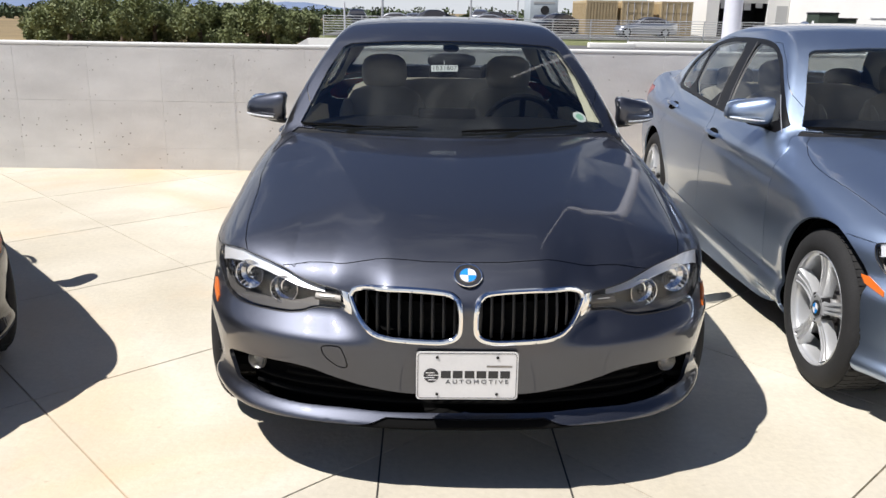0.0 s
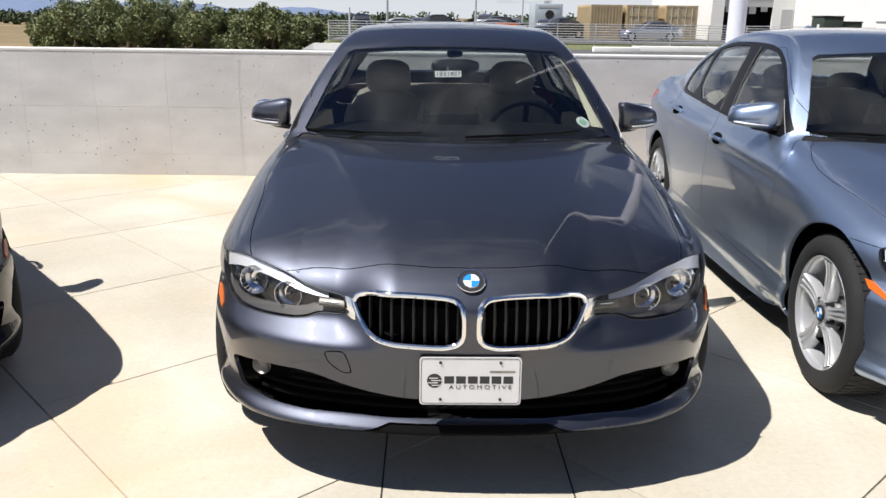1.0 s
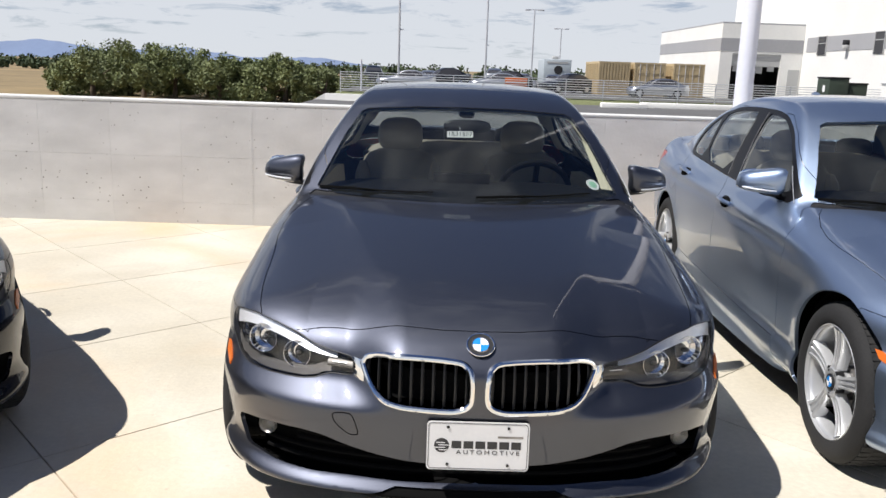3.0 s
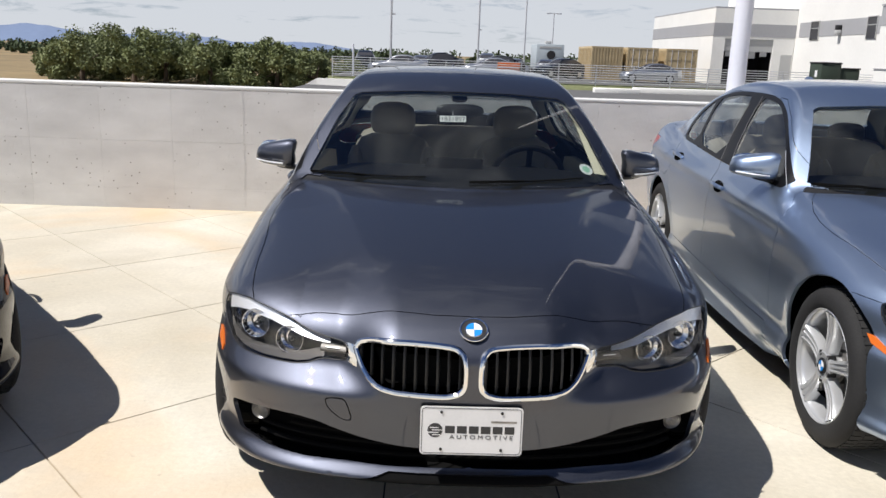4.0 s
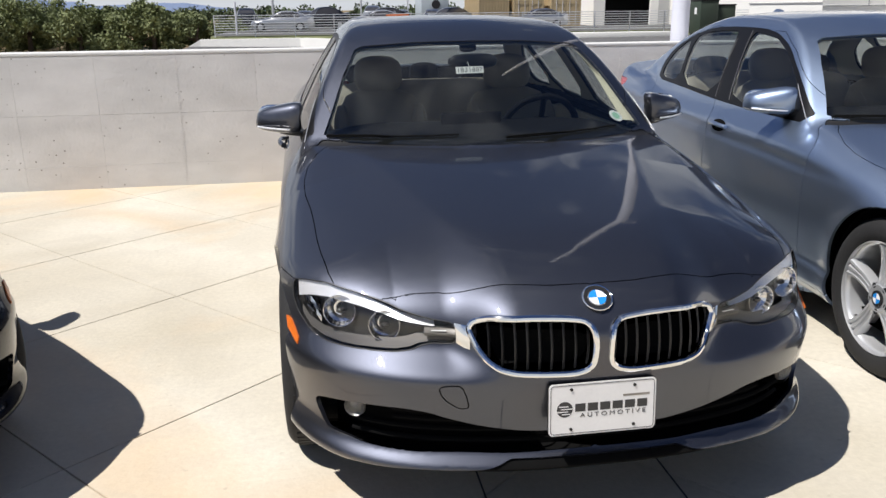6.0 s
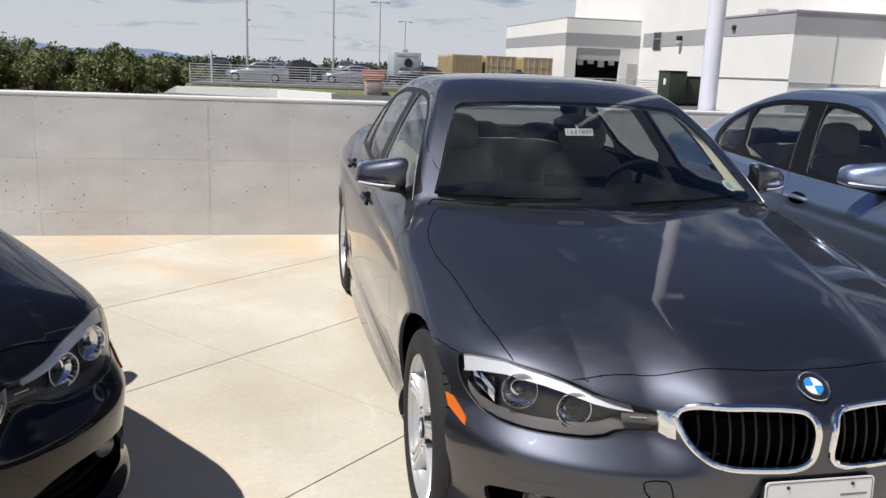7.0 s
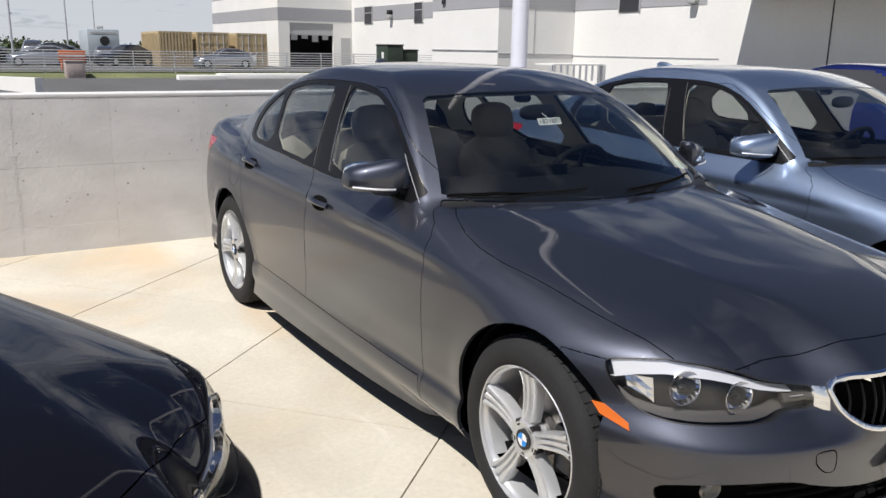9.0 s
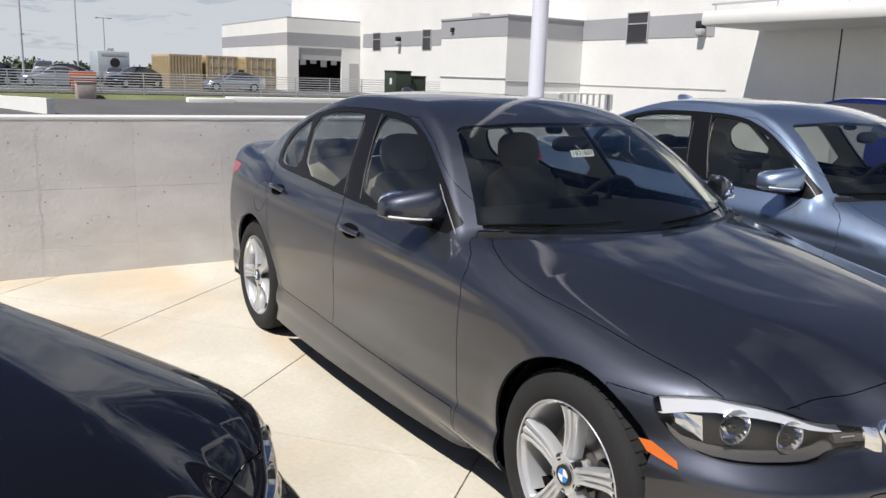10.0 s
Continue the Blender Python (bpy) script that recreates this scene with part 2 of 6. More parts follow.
WIDTH = spl([(0, .72), (.2, .80), (.31, .858), (.42, .890), (.6, .892), (.85, .893), (1.3, .895), (2.2, .902), (3.2, .905), (3.7, .903), (4.1, .878), (4.4, .83), (4.6, .76)])
SECTION = spl([(.14, -.10), (.2, -.050), (.25, -.020), (.30, -.018), (.325, -.024), (.345, -.033), (.37, -.030), (.42, -.021), (.5, -.008), (.6, 0), (.7, .001), (.78, -.004), (.84, -.011), (.95, -.03)])
NOSE_PLAN = spl([(0, 0), (.2, .006), (.4, .038), (.55, .085), (.68, .16), (.78, .26), (.86, .40), (.95, .62)])
NOSE_SIDE = spl([(.14, .12), (.18, .072), (.205, .030), (.222, .002), (.238, -.008), (.255, .004), (.272, .024), (.30, .036), (.36, .030), (.44, .012), (.5, .002), (.56, 0), (.6, -.004), (.66, -.006), (.72, .0), (.77, .03), (.82, .10)])
TOP = spl([(0, .733), (.06, .752), (.15, .772), (.25, .801), (.35, .825), (.6, .868), (.9, .91), (1.2, .948), (1.45, .976), (1.7, .992), (2.6, 1.0), (3.4, 1.03), (3.8, 1.055), (4.2, 1.075), (4.5, 1.085), (4.62, 1.07)])
TOP_DROP = spl([(0, 0), (.3, .006), (.5, .022), (.65, .048), (.75, .078), (.85, .13), (.95, .2)])
TOP_SCALE = spl([(.1, 1.05), (.4, 1), (1, .7), (1.6, .45), (3, .45), (4.5, .8)])
BULGE_X = spl([(.1, .22), (.41, .321), (.735, .404), (1.1, .504), (1.4, .58)])
TAIL_PLAN = spl([(0, 0), (.3, .012), (.5, .04), (.65, .10), (.75, .2), (.85, .4)])
TAIL_SIDE = spl([(.15, .12), (.25, .05), (.4, .01), (.6, 0), (.8, .03), (.95, .06), (1.05, .05), (1.12, .08)])
CABIN_W = spl([(1.2, .75), (1.6, .79), (2.2, .822), (2.9, .830), (3.5, .80), (4.0, .73)])
SCREEN = spl([(.95, 1.27), (1.0, 1.335), (1.1, 1.475), (1.2, 1.625), (1.3, 1.81), (1.36, 1.95), (1.42, 2.12)])
REAR_SCREEN = spl([(1.05, 4.12), (1.1, 4.02), (1.2, 3.82), (1.3, 3.58), (1.38, 3.33)])
ROOF = spl([(1.7, 1.350), (2.0, 1.412), (2.3, 1.449), (2.6, 1.465), (2.95, 1.463), (3.3, 1.440), (3.6, 1.40), (3.9, 1.325)])
ROOF_DROP = spl([(0, 0), (.3, .008), (.5, .026), (.6, .042), (.7, .072), (.85, .14)])
FRONT_AXLE, REAR_AXLE, WHEEL_R, ARCH_R = 0.776, 3.586, 0.326, 0.352


def body_side(x, y, z):
    zs = .84 + .03 * (y - 2.3)
    r = np.minimum(np.hypot(y - FRONT_AXLE, z - WHEEL_R), np.hypot(y - REAR_AXLE, z - WHEEL_R))
    flare = .010 * np.exp(-((r - ARCH_R) / .06) ** 2)
    groove = .008 * np.exp(-((z - zs + .045) / .028) ** 2) * np.clip((y - .9) / .6, 0, 1)
    return x - (WIDTH(y) - groove + SECTION(np.clip(z, 0.1, 1.2) - .5 * (zs - .84)) - .42 * softplus(z - zs, .012) + flare)


def body_top(x, y, z):
    edge = x - BULGE_X(y)                          # the bonnet's crease: crisp along its crown, fading outwards
    bulge = -.15 * (softplus(edge, .007) - softplus(edge - .13, .045)) * np.clip((1.5 - y) / .4, 0, 1) * np.clip((y + .05) / .35, 0, 1)
    return z - (TOP(y) - TOP_DROP(x) * TOP_SCALE(y) + bulge)


def body_front(x, y, z):
    outer = np.clip((x - .22) / .2, 0, 1)          # the shelf below the headlamps; the nose slopes back above the grille
    outer = outer * outer * (3 - 2 * outer)
    shelf = 1.24 * softplus(z - .508, .007) - 1.17 * softplus(z - .584, .010)
    brow = .80 * np.clip((.74 - x) / .2, 0, 1) * softplus(z - .655, .012)
    return NOSE_PLAN(x) + .026 + NOSE_SIDE(np.clip(z, .1, .9)) + outer * (shelf + brow) + (1 - outer) * .92 * softplus(z - .645, .010) - y


def lower_body(x, y, z):
    f = smax(body_side(x, y, z), body_front(x, y, z) * .9, .10)
    f = smax(f, body_top(x, y, z), .068 + .024 * np.clip((np.maximum(y, x - .25) - .15) / .3, 0, 1))
    f = smax(f, y - (4.624 - TAIL_PLAN(x) - TAIL_SIDE(np.clip(z, .1, 1.2))), .06)
    return smax(f, .175 + .030 * np.clip((.6 - y) / .2, 0, 1) - z, .02)


def cabin(x, y, z):
    q = np.clip(z, .8, 1.6)
    f = smax(x - (CABIN_W(y) - .445 * (q - .95) - .30 * (q - .95) ** 2), (SCREEN(q) + .48 * x * x - y) * .48, .03)
    f = smax(f, (y - REAR_SCREEN(q) + .25 * x * x) * .42, .05)
    return smax(f, z - (ROOF(y) - ROOF_DROP(x)), .05)


def car_field(p):
    x, y, z = np.abs(p[..., 0]), p[..., 1], p[..., 2] / .98
    return smin(lower_body(x, y, z), cabin(x, y, z), .02)


def gradient(f, p, e=2e-4):
    g = np.empty_like(p)
    for i in range(3):
        d = np.zeros(3)
        d[i] = e
        g[:, i] = (f(p + d) - f(p - d)) / (2 * e)
    return g


def onto(f, p, rounds=4):
    for _ in range(rounds):
        g = gradient(f, p)
        step = (f(p) / np.maximum((g * g).sum(1), 1e-6))[:, None] * g
        p = p - np.clip(step, -.02, .02)
    return p


def zero_surface(f, h, hi):
    """Quads over the zero surface of f for x >= 0, one vertex a cell (surface nets), relaxed and laid onto the surface."""
    nx, ny, nz = [int(math.ceil(a / h)) + 2 for a in hi]
    xs, ys, zs = (np.arange(nx) - .5) * h, (np.arange(ny) - 4) * h, np.arange(nz) * h + .12
    grid = np.empty((nx, ny, nz), np.float32)
    for i, xv in enumerate(xs):
        yy, zz = np.meshgrid(ys, zs, indexing="ij")
        grid[i] = f(np.stack([np.full_like(yy, xv), yy, zz], -1))
    neg = grid < 0
    ids = np.full((nx - 1, ny - 1, nz - 1), -1, int)
    corner = sum(neg[i:nx - 1 + i, j:ny - 1 + j, k:nz - 1 + k].astype(int) for i in (0, 1) for j in (0, 1) for k in (0, 1))
    live = (corner > 0) & (corner < 8)
    ids[live] = np.arange(live.sum())
    c = np.argwhere(live)
    p = np.stack([(c[:, 0]) * h, ys[c[:, 1]] + h / 2, zs[c[:, 2]] + h / 2], 1).astype(float)
    quads = []
    for ax in range(3):
        a = [slice(1, -1)] * 3
        b = [slice(1, -1)] * 3
        a[ax], b[ax] = slice(0, -1), slice(1, None)
        flip = neg[tuple(a)] != neg[tuple(b)]
        e = np.argwhere(flip)
        first = neg[tuple(a)][flip]
        e = e + 1
        e[:, ax] -= 1
        u, v = (ax + 1) % 3, (ax + 2) % 3
        q = []
        for du, dv in ((1, 1), (0, 1), (0, 0), (1, 0)):
            s = e.copy()
            s[:, u] -= du
            s[:, v] -= dv
            q.append(ids[s[:, 0], s[:, 1], s[:, 2]])
        q = np.stack(q, 1)
        q[~first] = q[~first][:, ::-1]
        quads.append(q)
    quads = np.concatenate(quads)
    quads = quads[(quads >= 0).all(1)]
    mid = c[:, 0] == 0
    p = onto(f, p, 6)
    for _ in range(4):
        acc, cnt = np.zeros_like(p), np.zeros(len(p))
        for i in range(4):
            np.add.at(acc, quads[:, i], p[quads[:, (i + 1) % 4]]); np.add.at(cnt, quads[:, i], 1)
            np.add.at(acc, quads[:, i], p[quads[:, (i - 1) % 4]]); np.add.at(cnt, quads[:, i], 1)
        p = p + .6 * (acc / np.maximum(cnt, 1)[:, None] - p)
        p[mid, 0] = 0
        p = onto(f, p, 2)
        p[mid, 0] = 0
    return p, quads


def circle(cy, cz, r, n=96):
    return [(cy + r * math.cos(2 * math.pi * i / n), cz + r * math.sin(2 * math.pi * i / n)) for i in range(n)]


def rounded(poly, rounds=2):
    """Corners cut off twice or more (Chaikin)."""
    p = np.array(poly, float)
    for _ in range(rounds):
        q = np.roll(p, -1, 0)
        p = np.stack([.8 * p + .2 * q, .2 * p + .8 * q], 1).reshape(-1, 2)
    return p


def inside(poly, q):
    poly = np.asarray(poly, float)
    a, b = poly, np.roll(poly, -1, 0)
    hit = np.zeros(len(q), bool)
    for (x0, y0), (x1, y1) in zip(a, b):
        if y0 != y1:
            hit ^= ((q[:, 1] < y0) != (q[:, 1] < y1)) & (q[:, 0] < x0 + (q[:, 1] - y0) * (x1 - x0) / (y1 - y0))
    return hit


def nearest(poly, q):
    """The nearest points of a closed outline."""
    poly = np.asarray(poly, float)
    best, where = np.full(len(q), 1e9), np.zeros_like(q)
    for a, b in zip(poly, np.roll(poly, -1, 0)):
        d = b - a
        s = np.clip(((q - a) @ d) / max(d @ d, 1e-12), 0, 1)
        c = a + s[:, None] * d
        r = ((q - c) ** 2).sum(1)
        m = r < best
        best[m], where[m] = r[m], c[m]
    return where, np.sqrt(best)


SIDE, FRONT, ABOVE = (1, 2), (0, 2), (0, 1)
DOOR_LINE_A = [(1.395, .20), (1.395, .36), (1.368, .50), (1.363, .68), (1.369, .79), (1.386, .845), (1.43, .885), (1.50, .915)]
HEADLAMP = rounded([(.828, .674), (.816, .688), (.782, .699), (.732, .707), (.697, .702), (.641, .695), (.573, .680), (.52, .660), (.448, .644), (.384, .635), (.384, .581), (.415, .577), (.45, .578), (.482, .570),
                    (.505, .560), (.55, .553), (.60, .551), (.677, .549), (.74, .550), (.783, .560), (.814, .595), (.830, .635)], 1)
KIDNEY = rounded([(.353, .641), (.340, .661), (.298, .676), (.215, .681), (.117, .678), (.051, .672), (.028, .654), (.021, .615), (.023, .556), (.043, .536), (.081, .527), (.164, .530), (.230, .534),
                  (.280, .543), (.313, .565), (.333, .593), (.347, .625)], 2) - np.array([0, .010])
INTAKE = rounded([(-.3, .328), (.138, .329), (.225, .335), (.33, .354), (.41, .375), (.472, .396), (.535, .404), (.60, .402), (.655, .399), (.736, .388), (.778, .372), (.776, .34), (.752, .288), (.735, .284), (.69, .282), (.65, .274), (.57, .270), (.5, .270), (.42, .273), (.36, .274), (.255, .271), (.118, .273), (-.3, .273)], 1)
# the zone below the lip's edge, coloured black for the shade there
LIP_SHADE = [(-.3, .257), (.245, .258), (.27, .250), (.30, .240), (.33, .235), (.40, .233), (.5, .231), (.6, .225), (.69, .22), (.74, .20), (.74, .1), (-.3, .1)]
HOOD = [(-.2, .143), (0, .143), (.12, .146), (.225, .161), (.30, .180), (.35, .197), (.42, .224), (.494, .241), (.56, .250), (.622, .262), (.67, .285), (.703, .330), (.722, .395), (.740, .517), (.750, .62), (.757, .75), (.766, .87), (.785, 1.02), (.788, 1.16), (.774, 1.27),
        (.735, 1.39), (.69, 1.465), (.60, 1.425), (.4, 1.335), (.2, 1.29), (0, 1.275), (-.2, 1.275)]
COWL = [(-.2, 1.27), (0, 1.27), (.2, 1.285), (.4, 1.33), (.6, 1.42), (.69, 1.46), (.74, 1.5), (.71, 1.53), (.6, 1.455), (.4, 1.365), (.2, 1.315), (-.2, 1.30)]
SCREEN_EDGE = [(-.2, 1.328), (.25, 1.322), (.50, 1.305), (.535, 1.29), (.60, 1.185), (.66, 1.05), (.70, .965), (.60, .945), (.3, .945), (-.2, .945)]
REAR_EDGE = [(-.2, 1.325), (.45, 1.31), (.52, 1.28), (.66, 1.10), (.62, 1.085), (-.2, 1.085)]
FRONT_DOOR = DOOR_LINE_A + [(1.56, 1.0), (1.72, 1.09), (1.98, 1.24), (2.2, 1.33), (2.64, 1.345), (2.60, 1.2), (2.50, .96), (2.44, .87), (2.425, .74), (2.44, .5), (2.47, .33), (2.1, .316), (1.7, .305), (1.42, .305)]
REAR_DOOR = [(2.475, .33), (2.445, .5), (2.43, .74), (2.445, .87), (2.505, .96), (2.605, 1.2), (2.645, 1.345), (3.07, 1.345), (3.36, 1.28), (3.60, 1.12), (3.60, 1.0), (3.52, .955), (3.385, .885), (3.35, .73), (3.31, .61), (3.225, .43), (3.16, .345), (2.7, .34)]
WINDOW_TRIM = rounded([(1.52, .925), (1.80, 1.118), (2.05, 1.255), (2.25, 1.320), (2.42, 1.342), (2.72, 1.347), (3.07, 1.338), (3.33, 1.285), (3.56, 1.180), (3.60, 1.08), (3.54, .985), (3.1, .975), (2.5, .945), (2.0, .93)], 1)
FRONT_WINDOW = rounded([(1.62, .950), (1.82, 1.105), (2.03, 1.222), (2.235, 1.297), (2.40, 1.318), (2.535, 1.322), (2.46, 1.15), (2.345, .960)], 1)
REAR_WINDOW = rounded([(2.53, .970), (2.70, 1.320), (2.80, 1.326), (3.067, 1.315), (3.285, 1.272), (3.085, .995)], 1)
QUARTER_WINDOW = rounded([(3.135, .998), (3.325, 1.262), (3.40, 1.235), (3.51, 1.158), (3.535, 1.065), (3.49, 1.006)], 1)
BUMPER = [(-.3, .0), (.62, .0), (.62, .683), (.30, .683), (.20, .80), (-.3, .80)]
FENDER = [(.24, .683), (.62, .683), (.62, .1), (1.39, .1)] + DOOR_LINE_A + [(1.52, .95), (1.52, 1.2), (.24, 1.2)]
TOW_COVER = rounded([(.446, .480), (.42, .487), (.381, .487), (.368, .45), (.360, .413), (.392, .414), (.432, .446)], 1)
FUEL_DOOR = circle(3.485, .815, .088, 40)
TAIL_LAMP = rounded([(4.02, .94), (4.3, .945), (4.75, .94), (4.75, .80), (4.3, .79), (4.10, .84)], 1)
TRUNK = [(-.2, 4.05), (.55, 4.08), (.66, 4.2), (.62, 4.55), (-.2, 4.56)]

# name, view, outline, and where it holds (of place p and normal n)
REGIONS = [
    ("body_shell", None, None, None),
    ("bumper", SIDE, BUMPER, lambda p, n: p[:, 1] < .7),
    ("fender", SIDE, FENDER, lambda p, n: (p[:, 0] > .3) & (n[:, 2] > -.4)),
    ("front_door", SIDE, FRONT_DOOR, lambda p, n: n[:, 0] > .3),
    ("rear_door", SIDE, REAR_DOOR, lambda p, n: n[:, 0] > .3),
    ("fuel_door", SIDE, FUEL_DOOR, lambda p, n: n[:, 0] > .5),
    ("tail_lamp", SIDE, TAIL_LAMP, lambda p, n: p[:, 0] > .4),
    ("trunk_lid", ABOVE, TRUNK, lambda p, n: n[:, 2] > .6),
    ("window_trim", SIDE, WINDOW_TRIM, lambda p, n: (n[:, 0] > .45) & (p[:, 2] > .9)),
    ("front_window", SIDE, FRONT_WINDOW, lambda p, n: n[:, 0] > .45),
    ("rear_window", SIDE, REAR_WINDOW, lambda p, n: n[:, 0] > .45),
    ("quarter_window", SIDE, QUARTER_WINDOW, lambda p, n: n[:, 0] > .45),
    ("hood", ABOVE, HOOD, lambda p, n: (n[:, 2] > .25) & (p[:, 1] < 1.6) & (p[:, 2] > .665)),
    ("cowl", ABOVE, COWL, lambda p, n: (p[:, 2] < 1.02) & (n[:, 2] > .3)),
    ("windscreen", FRONT, SCREEN_EDGE, lambda p, n: (n[:, 1] < -.3) & (p[:, 1] > 1.28) & (p[:, 1] < 2.3)),
    ("rear_screen", FRONT, REAR_EDGE, lambda p, n: (n[:, 1] > .2) & (p[:, 1] > 3.2) & (n[:, 2] > .3)),
    ("tow_cover", FRONT, TOW_COVER, lambda p, n: p[:, 1] < .3),
    ("headlamp", FRONT, HEADLAMP, lambda p, n: p[:, 1] < .62),
    ("kidney", FRONT, KIDNEY, lambda p, n: p[:, 1] < .4),
    ("intake", FRONT, INTAKE, lambda p, n: p[:, 1] < .45),
    ("lip_insert", FRONT, LIP_SHADE, lambda p, n: p[:, 1] < .3),
    ("front_arch", SIDE, [(max(y, .456), z) for y, z in circle(.758, .332, .368)], lambda p, n: p[:, 0] > .55),
    ("rear_arch", SIDE, circle(REAR_AXLE, WHEEL_R + .006, .362), lambda p, n: p[:, 0] > .55),
]
ORDER = {r[0]: i for i, r in enumerate(REGIONS)}

P, Q = zero_surface(car_field, .0125, (1.0, 4.85, 1.4))


def laid_out(P, Q):
    """The label of each quad, with the borders of the labels moved onto their outlines."""
    N = gradient(car_field, P)
    N /= np.linalg.norm(N, axis=1)[:, None]
    mid, nrm = P[Q].mean(1), N[Q].mean(1)
    label = np.zeros(len(Q), int)
    for i, (name, view, poly, where) in enumerate(REGIONS):
        if poly is not None:
            label[inside(poly, mid[:, view]) & where(mid, nrm)] = i
    top, low = np.zeros(len(P), int), np.full(len(P), 99)
    for k in range(4):
        np.maximum.at(top, Q[:, k], label)
        np.minimum.at(low, Q[:, k], label)
    for i, (name, view, poly, where) in enumerate(REGIONS):
        v = np.where((top == i) & (low < i))[0]
        if poly is None or not len(v):
            continue
        q, d = nearest(poly, P[v][:, view])
        ok = (d < .017) & ((P[v][:, 0] > .004) | (view == SIDE))
        v, q = v[ok], q[ok]
        ax = 3 - sum(view)
        p = P[v].copy()
        p[:, view] = q
        for _ in range(5):
            g = gradient(car_field, p)[:, ax]
            g = np.where(np.abs(g) < .25, np.sign(g + 1e-9) * .25, g)
            p[:, ax] -= np.clip(car_field(p) / g, -.012, .012)
        P[v] = onto(car_field, p, 2)
    P[np.abs(P[:, 0]) < 1e-6, 0] = 0
    N = gradient(car_field, P)
    N /= np.linalg.norm(N, axis=1)[:, None]
    return P, N, label


P, N, LABEL = laid_out(P, Q)


def region_arrays(names, side=0):
    """Places, normals and quads of the labels; side 0: both halves joined, 1 or -1: one half."""
    q = Q[np.isin(LABEL, [ORDER[n] for n in names])]
    used, q = np.unique(q, return_inverse=True)
    q = q.reshape(-1, 4)
    p, n = P[used], N[used]
    if side == 1:
        return p, n, q
    flip = np.array([-1, 1, 1])
    if side == -1:
        return p * flip, n * flip, q[:, ::-1]
    on = p[:, 0] < 1e-6
    second = np.arange(len(p)) + len(p)
    second[on] = np.where(on)[0]
    keep = np.where(~on)[0]
    second[keep] = len(p) + np.arange(len(keep))
    p2, n2 = p[keep] * flip, n[keep] * flip
    n[on, 0] = 0
    return np.concatenate([p, p2]), np.concatenate([n, n2]), np.concatenate([q, second[q][:, ::-1]])


def border_edges(q):
    e = np.concatenate([np.stack([q[:, i], q[:, (i + 1) % 4]], 1) for i in range(4)])
    key = np.sort(e, 1)
    _, first, count = np.unique(key, axis=0, return_index=True, return_counts=True)
    return e[first[count == 1]]


PANELS = {}


def panel_mesh(name, names, side=0, gap=.0018, flange=.014, shift=0.0, left_out=None):
    """A sheet of the body with its edge drawn back by half a gap and turned inwards."""
    key = (name, tuple(names), side)
    if key in PANELS:
        return PANELS[key].copy()
    p, n, q = region_arrays(names, side)
    if left_out is not None:                       # an opening on the x < 0 half alone
        c = p[q].mean(1)
        q = q[~(inside(left_out, c[:, FRONT] * [-1, 1]) & (c[:, 0] < 0) & (c[:, 1] < .3))]
    p = p + n * shift
    e = border_edges(q)
    b = np.unique(e)
    if gap:
        acc, cnt = np.zeros_like(p), np.zeros(len(p))
        mid = p[q].mean(1)
        for i in range(4):
            np.add.at(acc, q[:, i], mid); np.add.at(cnt, q[:, i], 1)
        d = acc / cnt[:, None] - p
        d -= (d * n).sum(1)[:, None] * n
        d /= np.maximum(np.linalg.norm(d, axis=1), 1e-6)[:, None]
        p[b] += d[b] * gap
    faces, verts, normals = q.tolist(), p, n
    if flange:
        back = {v: len(p) + i for i, v in enumerate(b)}
        fore = {v: len(p) + len(b) + i for i, v in enumerate(b)}
        verts = np.concatenate([p, p[b] - n[b] * flange, p[b]])
        normals = np.concatenate([n, n[b] * .3, n[b] * .3])
        faces += [(fore[v], fore[u], back[u], back[v]) for u, v in e.tolist()]
    me = bpy.data.meshes.new(name)
    me.from_pydata(verts.tolist(), [], faces)
    me.shade_smooth()
    if flange:
        flat = np.zeros((len(verts), 3))
        flat[:len(p)] = n
        me.normals_split_custom_set_from_vertices(flat.tolist())
    else:
        me.normals_split_custom_set_from_vertices(normals.tolist())
    PANELS[key] = me
    return me


def panel(name, names, mat, car, side=0, label="", **kw):
    me = panel_mesh(name, names, side, **kw)
    me.materials.clear()
    me.materials.append(mat)
    return link(name, me, car, label)


def on_body(x, z, out=0.0):
    """The place on the nose for a front view's x and z, pushed out along the normal."""
    ys = np.arange(-.05, .8, .004)
    line = np.stack([np.full_like(ys, abs(x)), ys, np.full_like(ys, z)], 1)
    f = car_field(line)
    k = max(int(np.argmax(f < 0)), 1)
    p = line[k:k + 1].copy()
    if f[k] < 0:
        p[0, 1] = ys[k - 1] + .004 * f[k - 1] / (f[k - 1] - f[k])
    g = gradient(car_field, p)[0]
    g /= np.linalg.norm(g)
    q = p[0] + g * out
    s = 1 if x >= 0 else -1
    return Vector((q[0] * s, q[1], q[2])), Vector((g[0] * s, g[1], g[2]))


def on_side(y, z, s, out=0.0):
    xs = np.arange(1.0, .3, -.004)
    f = car_field(np.stack([xs, np.full_like(xs, y), np.full_like(xs, z)], 1))
    p = onto(car_field, np.array([[xs[int(np.argmax(f < 0))], y, z]]), 3)
    g = gradient(car_field, p)[0]
    g /= np.linalg.norm(g)
    q = p[0] + g * out
    return Vector((q[0] * s, q[1], q[2])), Vector((g[0] * s, g[1], g[2]))


def basis(place, normal, up=(0, 0, 1)):
    """A frame at place whose z axis is the normal and whose y axis leans to up."""
    z = Vector(normal).normalized()
    x = Vector(up).cross(z).normalized()
    return Matrix.Translation(place) @ Matrix((x, z.cross(x), z)).transposed().to_4x4()


